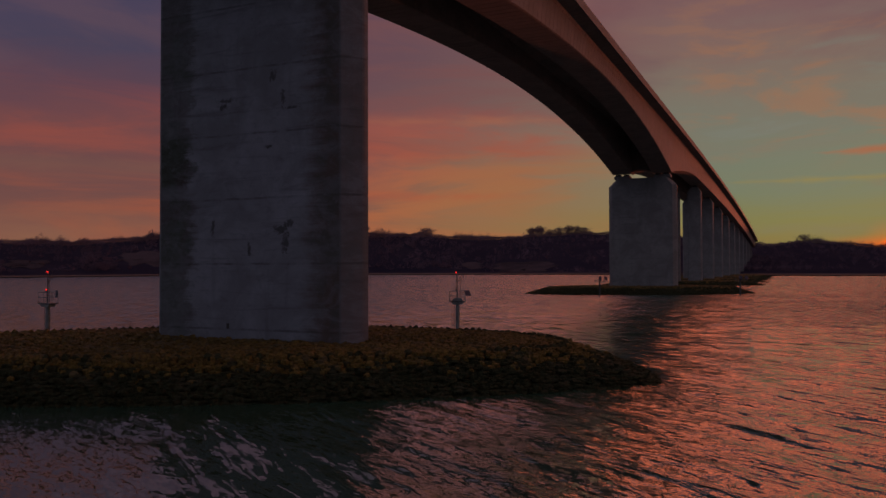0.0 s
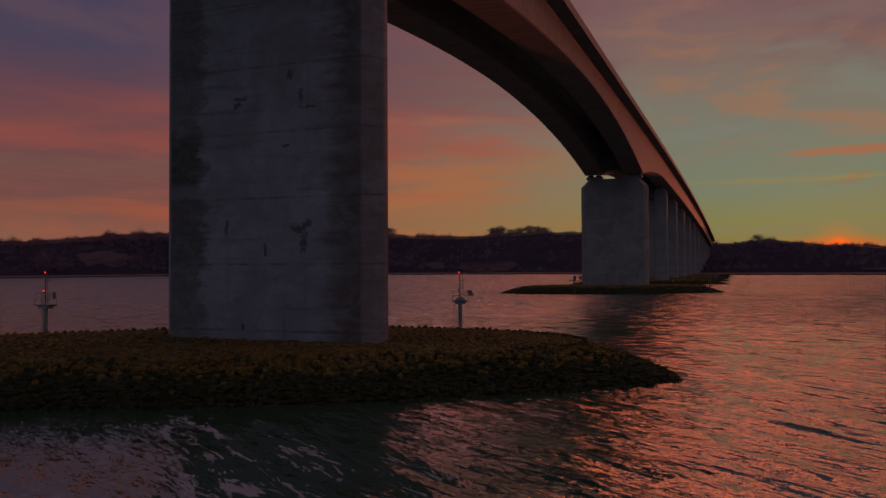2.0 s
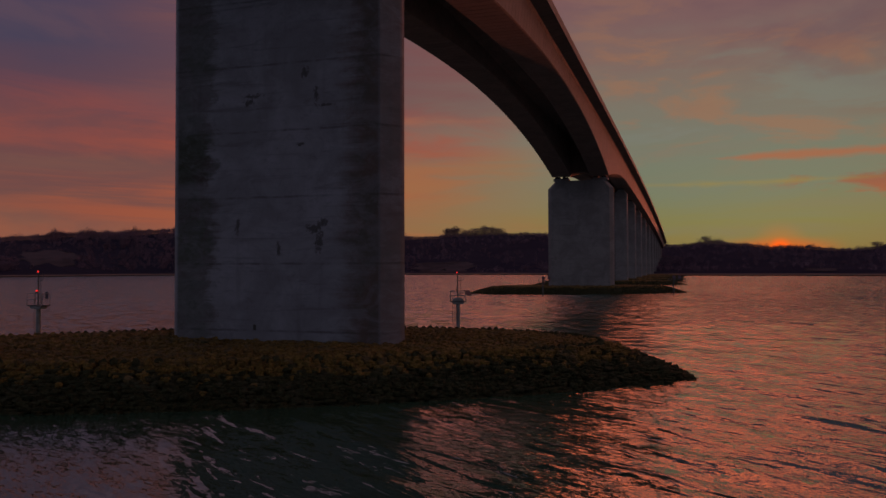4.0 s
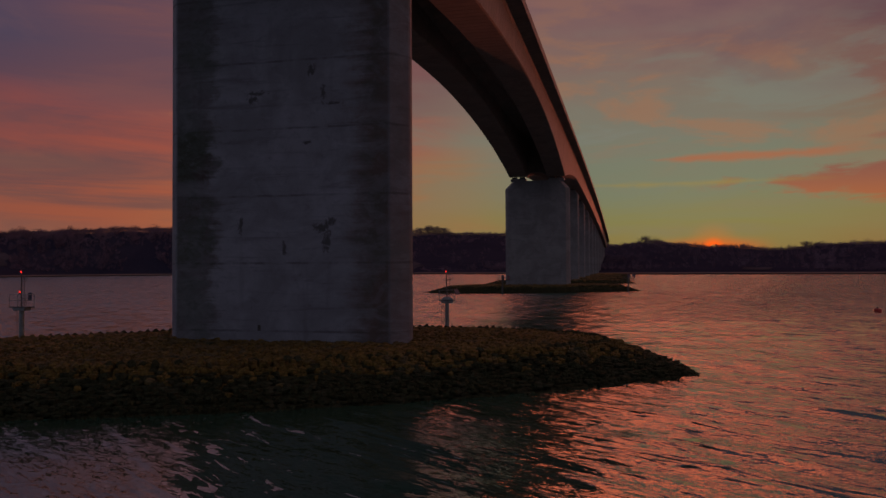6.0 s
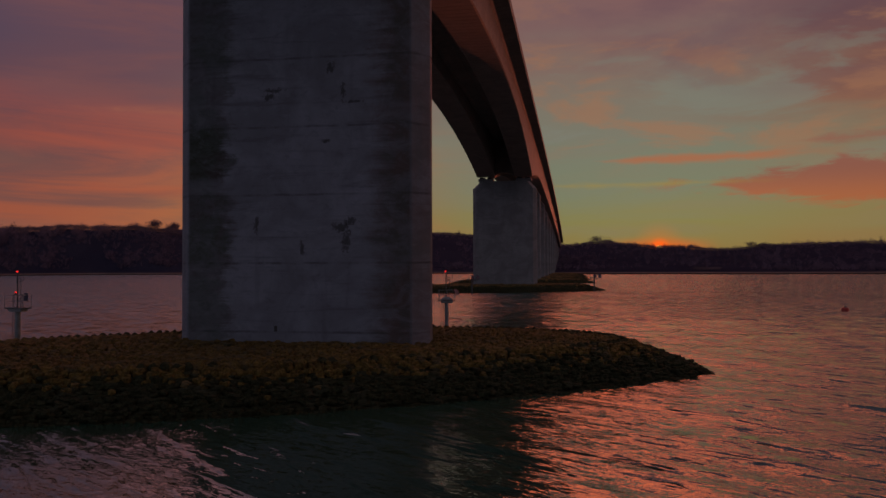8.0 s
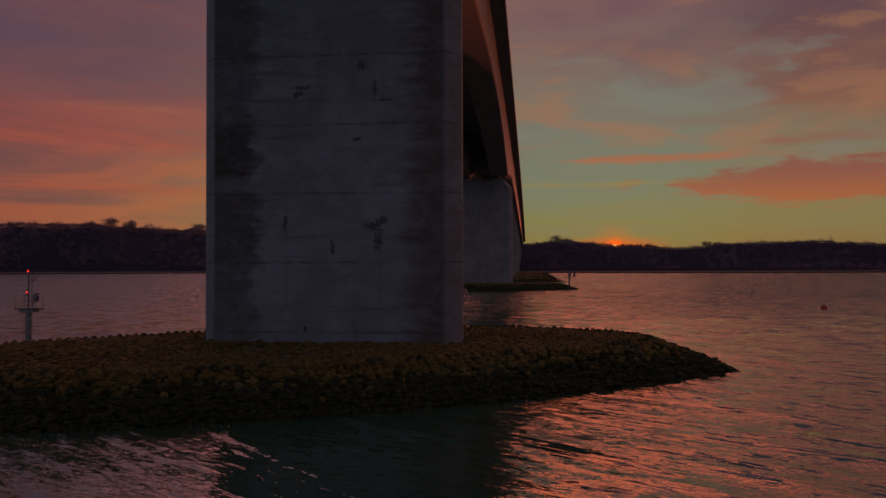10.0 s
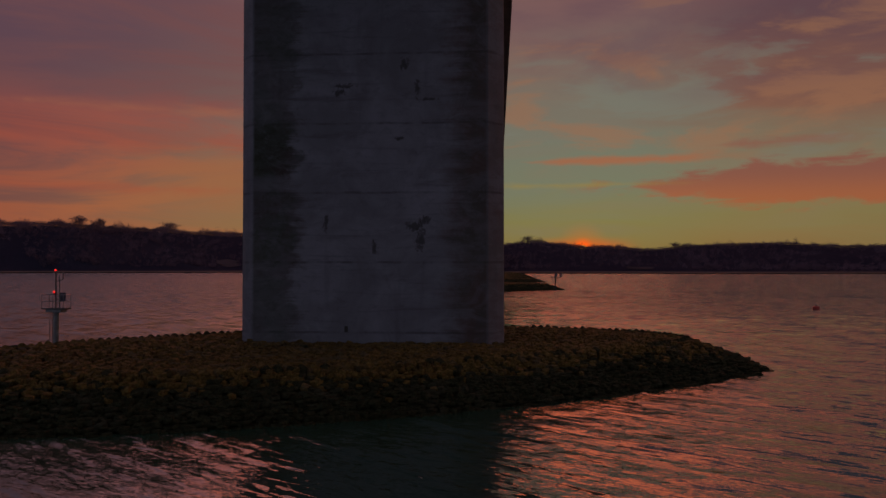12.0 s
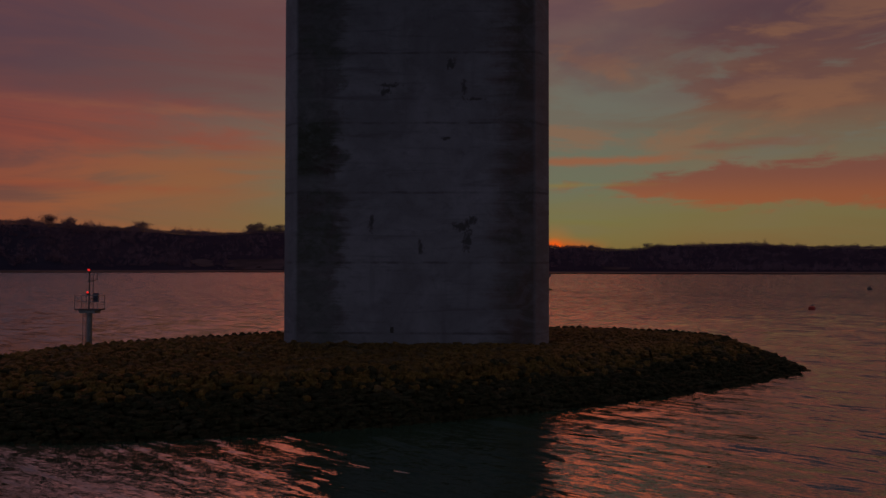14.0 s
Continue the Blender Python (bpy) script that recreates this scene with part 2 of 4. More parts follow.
def concrete(name, base, streaks=1.0, blots=()):
    """Board-marked concrete: cloudy tone, stained pour lines, algae and rust down the arrises, pores, damp blots."""
    m, n, shader = material(name)
    at = n.add("ShaderNodeTexCoord").outputs["Object"]
    x, y, z = n.split(at)
    grey = lambda k: tuple(c * k for c in base) + (1,)
    cloud = n.noise(at, 0.20, 7, 0.66, 0.8)
    tone = n.mix(n.span(cloud, 0.32, 0.68), grey(0.72), grey(1.18))
    mottle = n.noise(n.stretch(at, 1.0, 1.0, 1.5), 1.1, 8, 0.72, 0.6)
    tone = n.mix(n.span(mottle, 0.5, 0.72, 0, 0.5), tone, grey(0.45))
    board = n.noise(n.stretch(at, 0.07, 0.07, 1.0), 1.7, 6, 0.7, 0.4)
    tone = n.mix(n.span(board, 0.52, 0.70, 0, 0.55 * streaks), tone, grey(0.42))
    pale = n.noise(n.stretch(at, 0.35, 0.35, 1.0), 0.9, 7, 0.7, 1.0)
    tone = n.mix(n.span(pale, 0.58, 0.75, 0, 0.5 * streaks), tone, grey(1.55))
    run = n.noise(n.stretch(at, 1.0, 1.0, 0.10), 0.8, 6, 0.65, 0.2)
    tone = n.mix(n.span(run, 0.55, 0.75, 0, 0.4 * streaks), tone, grey(0.5))
    if blots:
        # dirt gathered along the pour lines, heavier here and there
        wobble = n.math("MULTIPLY", n.math("SUBTRACT", n.noise(at, 0.6, 5, 0.7), 0.5), 0.25)
        gap = None
        for lift in LIFTS:
            away = n.math("ABSOLUTE", n.math("SUBTRACT", n.math("ADD", z, wobble), lift))
            gap = away if gap is None else n.math("MINIMUM", gap, away)
        line = n.math("MULTIPLY", n.span(gap, 0.14, 0.03), n.span(n.noise(n.stretch(at, 1, 1, 0.3), 0.5, 4, 0.6), 0.38, 0.62, 0.08, 0.7))
        tone = n.mix(line, tone, grey(0.28))
        # growth down both arrises of the broad face: black-green on one, brown on the other
        patch = n.noise(n.stretch(at, 0.55, 0.55, 1.0), 0.8, 9, 0.74, 0.5)
        level = n.noise(n.stretch(at, 0.03, 0.03, 1.0), 0.8, 5, 0.7)
        ragged = n.math("ADD", n.math("MULTIPLY", n.math("SUBTRACT", patch, 0.5), 5.0), n.math("MULTIPLY", n.math("SUBTRACT", level, 0.5), 6.0))
        green = n.span(n.math("ADD", n.math("MULTIPLY", x, -1.0), ragged), 5.2, 6.6, 0, 0.95)
        worn = n.noise(n.stretch(at, 0.6, 0.6, 1.1), 0.55, 8, 0.72, 0.9)
        green = n.math("MULTIPLY", n.math("MULTIPLY", green, n.span(worn, 0.36, 0.56, 0.68, 1.0)), n.span(x, -9.30, -9.05))
        # each lift took the growth differently; a pale course was left above one pour line
        grown = n.math("ADD", z, n.math("MULTIPLY", n.math("SUBTRACT", patch, 0.5), 1.6))
        thick = n.ramp(n.math("DIVIDE", grown, 34.0, clamp=True), [(h / 34.0, (v, v, v, 1)) for h, v in (
            (2.0, 0.62), (8.4, 0.72), (9.0, 0.86), (13.9, 0.86), (14.4, 0.45), (15.1, 0.5), (15.7, 1.0), (19.0, 1.0), (19.9, 0.68), (24.5, 0.66), (25.2, 0.78), (33.0, 0.7))])
        green = n.math("MULTIPLY", green, thick)
        algae = n.mix(n.span(n.noise(at, 0.30, 5, 0.6, 0.5), 0.42, 0.60), (0.014, 0.023, 0.007, 1), (0.029, 0.018, 0.014, 1))
        algae = n.mix(n.span(mottle, 0.40, 0.62), n.mix(0.3, algae, grey(0.5)), algae)
        tone = n.mix(green, tone, algae)
        brown = n.math("MULTIPLY", n.math("MULTIPLY", n.span(n.math("ADD", x, ragged), 4.9, 7.9, 0, 0.88), n.span(worn, 0.62, 0.42, 0.6, 1.0)), n.span(x, 8.96, 8.80, 0.65, 1.0))
        tone = n.mix(brown, tone, n.mix(n.span(n.noise(at, 0.45, 5, 0.6), 0.4, 0.6), (0.040, 0.033, 0.028, 1), (0.056, 0.031, 0.025, 1)))
        # damp blots, each ragged and broken
        speck = n.math("SUBTRACT", n.noise(n.stretch(at, 1.0, 1.0, 0.8), 2.6, 8, 0.78, 0.8), 0.5)
        for bx, bz, bw, bh in blots:
            u = n.math("DIVIDE", n.math("SUBTRACT", x, bx), bw)
            v = n.math("DIVIDE", n.math("SUBTRACT", z, bz), bh)
            far = n.math("SQRT", n.math("ADD", n.math("MULTIPLY", u, u), n.math("MULTIPLY", v, v)))
            hold = n.span(n.math("ADD", far, n.math("MULTIPLY", speck, 5.0)), 1.0, 0.45, 0, 0.85)
            hold = n.math("MULTIPLY", hold, n.math("LESS_THAN", y, 0.3))
            tone = n.mix(hold, tone, (0.030, 0.030, 0.034, 1))
    pores = n.noise(at, 11.0, 4, 0.7)
    n.plug(shader.inputs["Base Color"], n.mix(n.span(pores, 0.55, 0.72, 0, 0.45), tone, grey(0.4)))
    n.plug(shader.inputs["Roughness"], n.span(cloud, 0.3, 0.7, 0.72, 0.92))
    relief = n.math("ADD", n.math("MULTIPLY", pores, 0.3), n.math("ADD", n.math("MULTIPLY", board, 0.6), mottle))
    bump(n, shader, relief, 0.35, 0.04)
    return m


def rock(name, dark, light, weed=None, weed_amount=0.0, gloss=0.8, sheen=0.08):
    """Armour stone, each stone of its own tone, with weed growing over it."""
    m, n, shader = material(name)
    at = n.add("ShaderNodeNewGeometry").outputs["Position"]
    own = n.math("ADD", n.math("MULTIPLY", n.add("ShaderNodeObjectInfo").outputs["Random"], 0.5),
                 n.math("MULTIPLY", n.add("ShaderNodeNewGeometry").outputs["Random Per Island"], 0.5))
    grain = n.noise(at, 5.5, 6, 0.65)
    tone = n.mix(n.span(grain, 0.3, 0.7), dark, light)
    tone = n.mix(n.math("MULTIPLY", own, 0.25), tone, tuple(c * 0.45 for c in dark[:3]) + (1,))
    if weed:
        cover = n.noise(at, 0.55, 6, 0.68, 0.8)
        tuft = n.span(n.noise(n.stretch(at, 1.0, 1.0, 0.6), 3.4, 6, 0.75, 1.2), 0.38, 0.62)
        tone = n.mix(n.span(cover, 0.62 - weed_amount * 0.4, 0.72 - weed_amount * 0.3), tone, n.mix(tuft, weed, tuple(c * 0.35 for c in weed[:3]) + (1,)))
    n.plug(shader.inputs["Base Color"], tone)
    n.plug(shader.inputs["Roughness"], n.span(grain, 0.3, 0.7, gloss - 0.15, gloss + 0.1))
    shader.inputs["Specular IOR Level"].default_value = sheen
    bump(n, shader, n.math("ADD", grain, n.noise(at, 16.0, 4, 0.75)), 0.9, 0.12)
    return m


def make_water():
    """Dark silty water; its ripples tilt the surface at several scales, steeper with distance to fit the camera's view.
    """
    m, n, shader = material("river_water")
    at = n.add("ShaderNodeNewGeometry").outputs["Position"]
    x, y, z = n.split(at)
    turned = []
    for angle in (22, 37):
        node = n.add("ShaderNodeMapping")
        n.plug(node.inputs["Vector"], at)
        node.inputs["Rotation"].default_value = (0, 0, radians(angle))
        turned.append(node.outputs[0])
    normal = n.add("ShaderNodeNewGeometry").outputs["Normal"]

    def lean(normal, sx, sy):
        tilt = n.add("ShaderNodeVectorMath", operation="ADD")
        n.plug(tilt.inputs[0], normal)
        n.plug(tilt.inputs[1], n.vector(sx, sy, 0.0))
        return tilt.outputs[0]

    lee = n.math("SUBTRACT", x, n.math("MULTIPLY", y, 0.2))
    wind = n.math("MULTIPLY", n.math("MAXIMUM", n.span(lee, 6, 46, 0.40, 1.42), n.span(y, -2, 30, 0.0, 0.85)), n.math("MULTIPLY", n.span(n.noise(at, 0.03, 3, 0.5), 0.35, 0.62, 0.75, 1.1), n.span(y, 10, 150, 1.0, 2.7)))
    # tilt fitted to the camera's view: away in the near lee, towards it elsewhere
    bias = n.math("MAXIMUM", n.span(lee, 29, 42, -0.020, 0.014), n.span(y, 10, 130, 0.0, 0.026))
    for scale, amount, squash in ((0.9, 0.16, 0.26), (2.6, 0.36, 0.28), (6.5, 0.42, 0.32), (16.0, 0.46, 0.5)):
        tex = n.add("ShaderNodeTexNoise")
        n.plug(tex.inputs["Vector"], n.stretch(turned[0], squash, 1.0, 1.0))
        for key, value in (("Scale", scale), ("Detail", 2.5), ("Roughness", 0.55), ("Distortion", 0.4)):
            tex.inputs[key].default_value = value
        r, g, b = n.split(tex.outputs["Color"])
        gust = n.math("MAXIMUM", wind, 0.6) if scale > 5 else wind
        sx = n.math("MULTIPLY", n.math("SUBTRACT", r, 0.5), n.math("MULTIPLY", gust, amount * 0.8))
        sy = n.math("MULTIPLY", n.math("SUBTRACT", g, 0.5), n.math("MULTIPLY", gust, amount * 1.8))
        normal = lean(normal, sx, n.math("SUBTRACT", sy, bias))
    # longer wavelets and broad cat's paws far out, sized for the camera's view
    for scale, squash, amount, near, off in ((0.60, 0.5, 1.4, -25, 60), (0.24, 0.9, 1.3, -10, 120), (0.10, 1.2, 0.9, 40, 260)):
        paw = n.noise(n.stretch(turned[0], squash, 1.0, 1.0), scale, 3, 0.55, 0.4)
        normal = lean(normal, 0.0, n.math("MULTIPLY", n.math("SUBTRACT", paw, 0.5), n.span(y, near, off, 0.0, amount)))
    # steep little fronts on the wind's crests
    for scale, squash, lo, amount in ((0.42, 0.11, 0.56, 0.24), (0.9, 0.14, 0.54, 0.40), (1.9, 0.18, 0.53, 0.44)):
        crest = n.noise(n.stretch(turned[1], squash, 1.0, 1.0), scale, 3, 0.6, 0.9)
        front = n.math("MULTIPLY", n.span(crest, lo, lo + 0.14), n.math("MULTIPLY", wind, -amount))
        normal = lean(normal, n.math("MULTIPLY", front, 0.6), front)
    unit = n.add("ShaderNodeVectorMath", operation="NORMALIZE")
    n.plug(unit.inputs[0], normal)
    n.plug(shader.inputs["Normal"], unit.outputs[0])
    silt = n.noise(at, 0.05, 3)
    n.plug(shader.inputs["Base Color"], n.mix(n.span(silt, 0.35, 0.65), (0.012, 0.034, 0.023, 1), (0.016, 0.040, 0.028, 1)))
    n.plug(shader.inputs["Roughness"], n.span(lee, -30, 30, 0.15, 0.075))
    # far above real water's 1.33, raised to brighten the reflections
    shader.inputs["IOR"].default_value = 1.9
    return m


def make_land():
    m, n, shader = material("hazy_bank_grass_and_soil")
    at = n.add("ShaderNodeNewGeometry").outputs["Position"]
    z = n.split(at)[2]
    field = n.noise(at, 0.012, 3, 0.5, 0.6)
    # the purple haze over the far slopes is put into the grass colour
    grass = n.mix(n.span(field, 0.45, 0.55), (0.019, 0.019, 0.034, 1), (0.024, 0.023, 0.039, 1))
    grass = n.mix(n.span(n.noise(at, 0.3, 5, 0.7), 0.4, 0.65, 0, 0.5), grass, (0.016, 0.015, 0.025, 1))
    sand = n.mix(n.noise(n.stretch(at, 0.05, 0.05, 1), 1.0, 4), (0.15, 0.12, 0.11, 1), (0.07, 0.06, 0.055, 1))
    shore = n.mix(n.span(z, 0.75, 0.95), (0.020, 0.016, 0.016, 1), sand)
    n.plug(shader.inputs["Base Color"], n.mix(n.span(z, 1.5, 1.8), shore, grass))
    shader.inputs["Roughness"].default_value = 0.9
    shader.inputs["Specular IOR Level"].default_value = 0.0
    bump(n, shader, n.noise(at, 0.8, 5, 0.7), 0.6, 0.3)
    return m


BLOTS = [(4.58, 21.2, 0.75, 0.14), (3.4, 11.5, 0.8, 0.42), (4.2, 11.9, 0.6, 0.4), (3.85, 10.4, 0.4, 1.1), (-3.45, 11.7, 0.24, 0.75), (0.3, 9.9, 0.22, 0.6),
         (-2.1, 22.3, 0.9, 0.22), (-2.5, 21.8, 0.5, 0.35), (2.2, 18.2, 0.35, 0.16), (3.6, 21.9, 0.25, 0.8), (2.6, 24.0, 0.4, 0.5)]
CONCRETE = concrete("pier_concrete", (0.150, 0.158, 0.196), 1.0, BLOTS)
FAR_CONCRETE = concrete("plain_pier_concrete", (0.145, 0.140, 0.150), 0.6)
GIRDER = concrete("girder_concrete", (0.190, 0.148, 0.138), 0.5)
STEEL = plain("galvanised_steel", (0.20, 0.21, 0.225, 1), 0.45, 0.7)
DARK_STEEL = plain("weathered_dark_steel", (0.06, 0.06, 0.065, 1), 0.55, 0.4)
PANEL = plain("solar_glass", (0.02, 0.03, 0.06, 1), 0.35, 0.0, sheen=0.2)
BUOY_RED = plain("faded_red_paint", (0.30, 0.02, 0.015, 1), 0.5)
RUBBER = plain("bearing_rubber", (0.03, 0.03, 0.03, 1), 0.8)
STONE_TOP = rock("dry_stone", (0.054, 0.045, 0.028, 1), (0.112, 0.092, 0.056, 1), (0.122, 0.084, 0.028, 1), 0.66)
STONE_WRACK = rock("stone_with_brown_wrack", (0.068, 0.056, 0.030, 1), (0.155, 0.124, 0.060, 1), (0.160, 0.112, 0.034, 1), 0.78, 0.75, 0.08)
STONE_WET_SHADED = rock("wet_weedy_and_shaded_stone", (0.040, 0.042, 0.027, 1), (0.050, 0.052, 0.034, 1), (0.042, 0.047, 0.026, 1), 0.7, 0.85, 0.03)
CORE = plain("rubble_core", (0.040, 0.037, 0.022, 1), 0.95, sheen=0.05)
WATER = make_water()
LAND = make_land()
# field and branch colours also carry the distant purple haze
FIELD = plain("hazy_pale_grass", (0.042, 0.038, 0.048, 1), 0.95, vary=0.35, scale=0.03, sheen=0.0)
WOOD = plain("hazy_winter_branches", (0.122, 0.084, 0.116, 1), 0.9, vary=0.25, scale=0.02, sheen=0.0)


def glow(name, colour, strength):
    m, n, shader = material(name)
    shader.inputs["Base Color"].default_value = (*colour, 1)
    shader.inputs["Emission Color"].default_value = (*colour, 1)
    shader.inputs["Emission Strength"].default_value = strength
    return m


RED_LAMP = glow("red_signal_lamp", (1.0, 0.025, 0.02), 1.2)


# ---- mesh helpers ----
def mesh_object(name, bm, mat, smooth=False):
    data = bpy.data.meshes.new(name)
    bmesh.ops.recalc_face_normals(bm, faces=bm.faces[:])
    bm.to_mesh(data)
    bm.free()
    data.materials.append(mat)
    if smooth:
        data.shade_smooth()
    return new(name, data)


def part(name, bm, mat, parent, label="", smooth=False):
    ob = mesh_object(name, bm, mat, smooth)
    ob.parent = parent
    if label:
        ob["label"] = label
    return ob


def thing(name, place, label, category, group="", kind=""):
    ob = new(name)
    ob.location = place
    ob.empty_display_size = 0.5
    return tagged(ob, label, category, group, kind)


def box(bm, lo, hi, bevel=0.0):
    made = bmesh.ops.create_cube(bm, size=1.0)["verts"]
    mid, size = [(a + b) / 2 for a, b in zip(lo, hi)], [b - a for a, b in zip(lo, hi)]
    for v in made:
        v.co = Vector([v.co[i] * size[i] + mid[i] for i in range(3)])
    if bevel:
        edges = list({e for v in made for e in v.link_edges})
        bmesh.ops.bevel(bm, geom=edges, offset=bevel, segments=2, profile=0.5, affect="EDGES")
    return bm


def rod(bm, a, b, r0, r1=None, sides=10):
    a, b = Vector(a), Vector(b)
    r1 = r0 if r1 is None else r1
    turn = (b - a).to_track_quat("Z", "Y").to_matrix().to_4x4()
    m = Matrix.Translation((a + b) / 2) @ turn
    bmesh.ops.create_cone(bm, cap_ends=True, segments=sides, radius1=r0, radius2=max(r1, 0.001), depth=(b - a).length, matrix=m)
    return bm


def prism(bm, outline, z0, z1, shrink=0.0):
    """A prism over a plan outline (counter-clockwise); its edges above and below drawn in by shrink."""
    def ring(z, inset):
        out = []
        for i, (px, py) in enumerate(outline):
            k = 1 - inset / max(0.01, math.hypot(px, py))
            out.append(bm.verts.new((px * k, py * k, z)))
        return out
    if shrink:
        rings = [ring(z0, shrink), ring(z0 + shrink, 0), ring(z1 - shrink, 0), ring(z1, shrink)]
    else:
        rings = [ring(z0, 0), ring(z1, 0)]
    for low, high in zip(rings, rings[1:]):
        for i in range(len(low)):
            j = (i + 1) % len(low)
            bm.faces.new((low[i], low[j], high[j], high[i]))
    bm.faces.new(rings[0][::-1])
    bm.faces.new(rings[-1])
    return bm


def rings_to_mesh(bm, rings, closed=True, caps=True):
    made = [[bm.verts.new(p) for p in ring] for ring in rings]
    for low, high in zip(made, made[1:]):
        count = len(low)
        for i in range(count if closed else count - 1):
            j = (i + 1) % count
            bm.faces.new((low[i], low[j], high[j], high[i]))
    if caps and closed:
        bm.faces.new(made[0][::-1])
        bm.faces.new(made[-1])
    return bm


# ---- the river and its banks ----
def steps(stops):
    """Places along a line whose spacing runs linearly between (place, spacing) stops."""
    out = [stops[0][0]]
    while out[-1] < stops[-1][0]:
        x = out[-1]
        for (a, da), (b, db) in zip(stops, stops[1:]):
            if a <= x <= b:
                out.append(x + da + (db - da) * (x - a) / (b - a))
                break
    return np.array(out)


def sheet(name, xs, ys, zs, mat):
    nx, ny = len(xs), len(ys)
    gx, gy = np.meshgrid(xs, ys)
    verts = np.stack([gx, gy, zs(gx, gy)], -1).reshape(-1, 3)
    i = np.arange(nx * ny).reshape(ny, nx)
    quads = np.stack([i[:-1, :-1], i[:-1, 1:], i[1:, 1:], i[1:, :-1]], -1).reshape(-1, 4)
    data = bpy.data.meshes.new(name)
    data.vertices.add(len(verts)), data.loops.add(quads.size), data.polygons.add(len(quads))
    data.vertices.foreach_set("co", verts.ravel())
    data.loops.foreach_set("vertex_index", quads.ravel())
    data.polygons.foreach_set("loop_start", np.arange(0, quads.size, 4))
    data.update(calc_edges=True)
    data.shade_smooth()
    data.materials.append(mat)
    return new(name, data)


def swell(x, y):
    """Small wind waves: many short trains, each fading where the sheet is too coarse to hold it."""
    z = np.zeros_like(x)
    rng = np.random.default_rng(4)
    far = np.hypot(x - 25, y + 50)
    grain = 0.42 + 0.012 * np.maximum(far - 40, 0)
    for k in range(30):
        length = 1.35 * 1.055 ** k
        turn = rng.normal(0.95, 0.20 + 0.25 * rng.random())
        phase = rng.uniform(0, 6.28)
        across = x * np.cos(turn + 1.57) + y * np.sin(turn + 1.57)
        bend = 0.8 * np.sin(across / (length * 1.9) + phase * 2) + 0.45 * np.sin(across / (length * 0.8) + phase * 5)
        keep = np.clip((length / grain - 2.6) / 3.0, 0, 1)
        wave = np.sin(6.2832 * (x * np.cos(turn) + y * np.sin(turn)) / length + phase + bend)
        gust = 0.6 + 0.4 * np.sin(across / (length * 4.3) + phase * 3) * np.sin((x + y) / (length * 5.7) + phase)
        z += 0.0135 * length ** 0.55 * keep * gust * (2 * ((wave + 1) / 2) ** 1.6 - 1)
    lull = 0.57 + 0.43 * np.tanh((x - 0.15 * y - 28) / 14)
    return z * lull * 1.0


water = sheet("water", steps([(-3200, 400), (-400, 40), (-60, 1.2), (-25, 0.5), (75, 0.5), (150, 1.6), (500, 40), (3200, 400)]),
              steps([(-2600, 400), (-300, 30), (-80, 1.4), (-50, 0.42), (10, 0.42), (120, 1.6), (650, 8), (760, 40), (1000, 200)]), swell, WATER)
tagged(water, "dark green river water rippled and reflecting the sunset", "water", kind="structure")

# azimuth, distance of the shore, distance of the ridge, the ridge's elevation seen from the river
HOME = (22.0, -55.0)
RIDGE = [(-180, 900, 1500, 1.3), (-120, 800, 1300, 1.5), (-80, 760, 1050, 1.9), (-53, 720, 960, 1.97), (-49, 730, 960, 1.88), (-44.5, 760, 950, 2.28),
         (-39.5, 780, 930, 2.55), (-36, 790, 920, 2.84), (-31, 775, 930, 2.88), (-28, 765, 980, 2.60), (-24.9, 755, 1080, 2.50), (-21, 745, 1180, 2.22),
         (-18, 740, 1300, 2.25), (-16, 735, 1400, 2.42), (-12.5, 725, 1450, 2.5), (-8.5, 705, 1480, 2.38), (-4, 680, 1500, 1.9), (-0.1, 655, 1520, 1.48),
         (1.9, 650, 1540, 1.74), (4.7, 652, 1560, 1.52), (6.1, 655, 1560, 1.26), (7.2, 657, 1570, 1.40), (10, 662, 1590, 1.07), (11.9, 668, 1600, 1.16),
         (13, 670, 1600, 1.36), (15.5, 678, 1600, 1.43), (19.6, 695, 1600, 1.50), (23.2, 715, 1600, 1.26), (28, 745, 1600, 1.2), (60, 800, 1500, 1.3), (180, 900, 1500, 1.3)]
RIDGE_NP = np.array(RIDGE, float)


def land_height(az, dist):
    shore, crest, rise = (np.interp(az, RIDGE_NP[:, 0], RIDGE_NP[:, k]) for k in (1, 2, 3))
    shore = shore + 6 * np.sin(az * 0.31) + 3 * np.sin(az * 0.9)
    top = crest * np.tan(np.radians(rise)) + 8.5 - 5.0
    k = np.clip((dist - shore - 26) / (crest - shore - 26), 0, 1.4)
    beach = np.clip((dist - shore) / 26, -3, 1)
    hill = np.where(k < 1, (top - 2.0) * (1 - (1 - np.minimum(k, 1)) ** 1.5), (top - 2.0) * (1 - 1.3 * (k - 1) ** 2))
    lumps = 0.8 * np.sin(az * 0.7 + dist * 0.011) * np.sin(dist * 0.017 + az) * np.minimum(k, 1)
    return beach * 2.0 - 0.3 + np.where(k > 0, hill, 0) + lumps


az_steps = np.concatenate([np.arange(-180, -60, 4.0), np.arange(-60, 36, 0.5), np.arange(36, 181, 4.0)])
dist_steps = np.concatenate([np.array([560, 620]), np.arange(640, 840, 8.0), np.arange(840, 1700, 24.0), np.array([1750, 1900, 2300])])


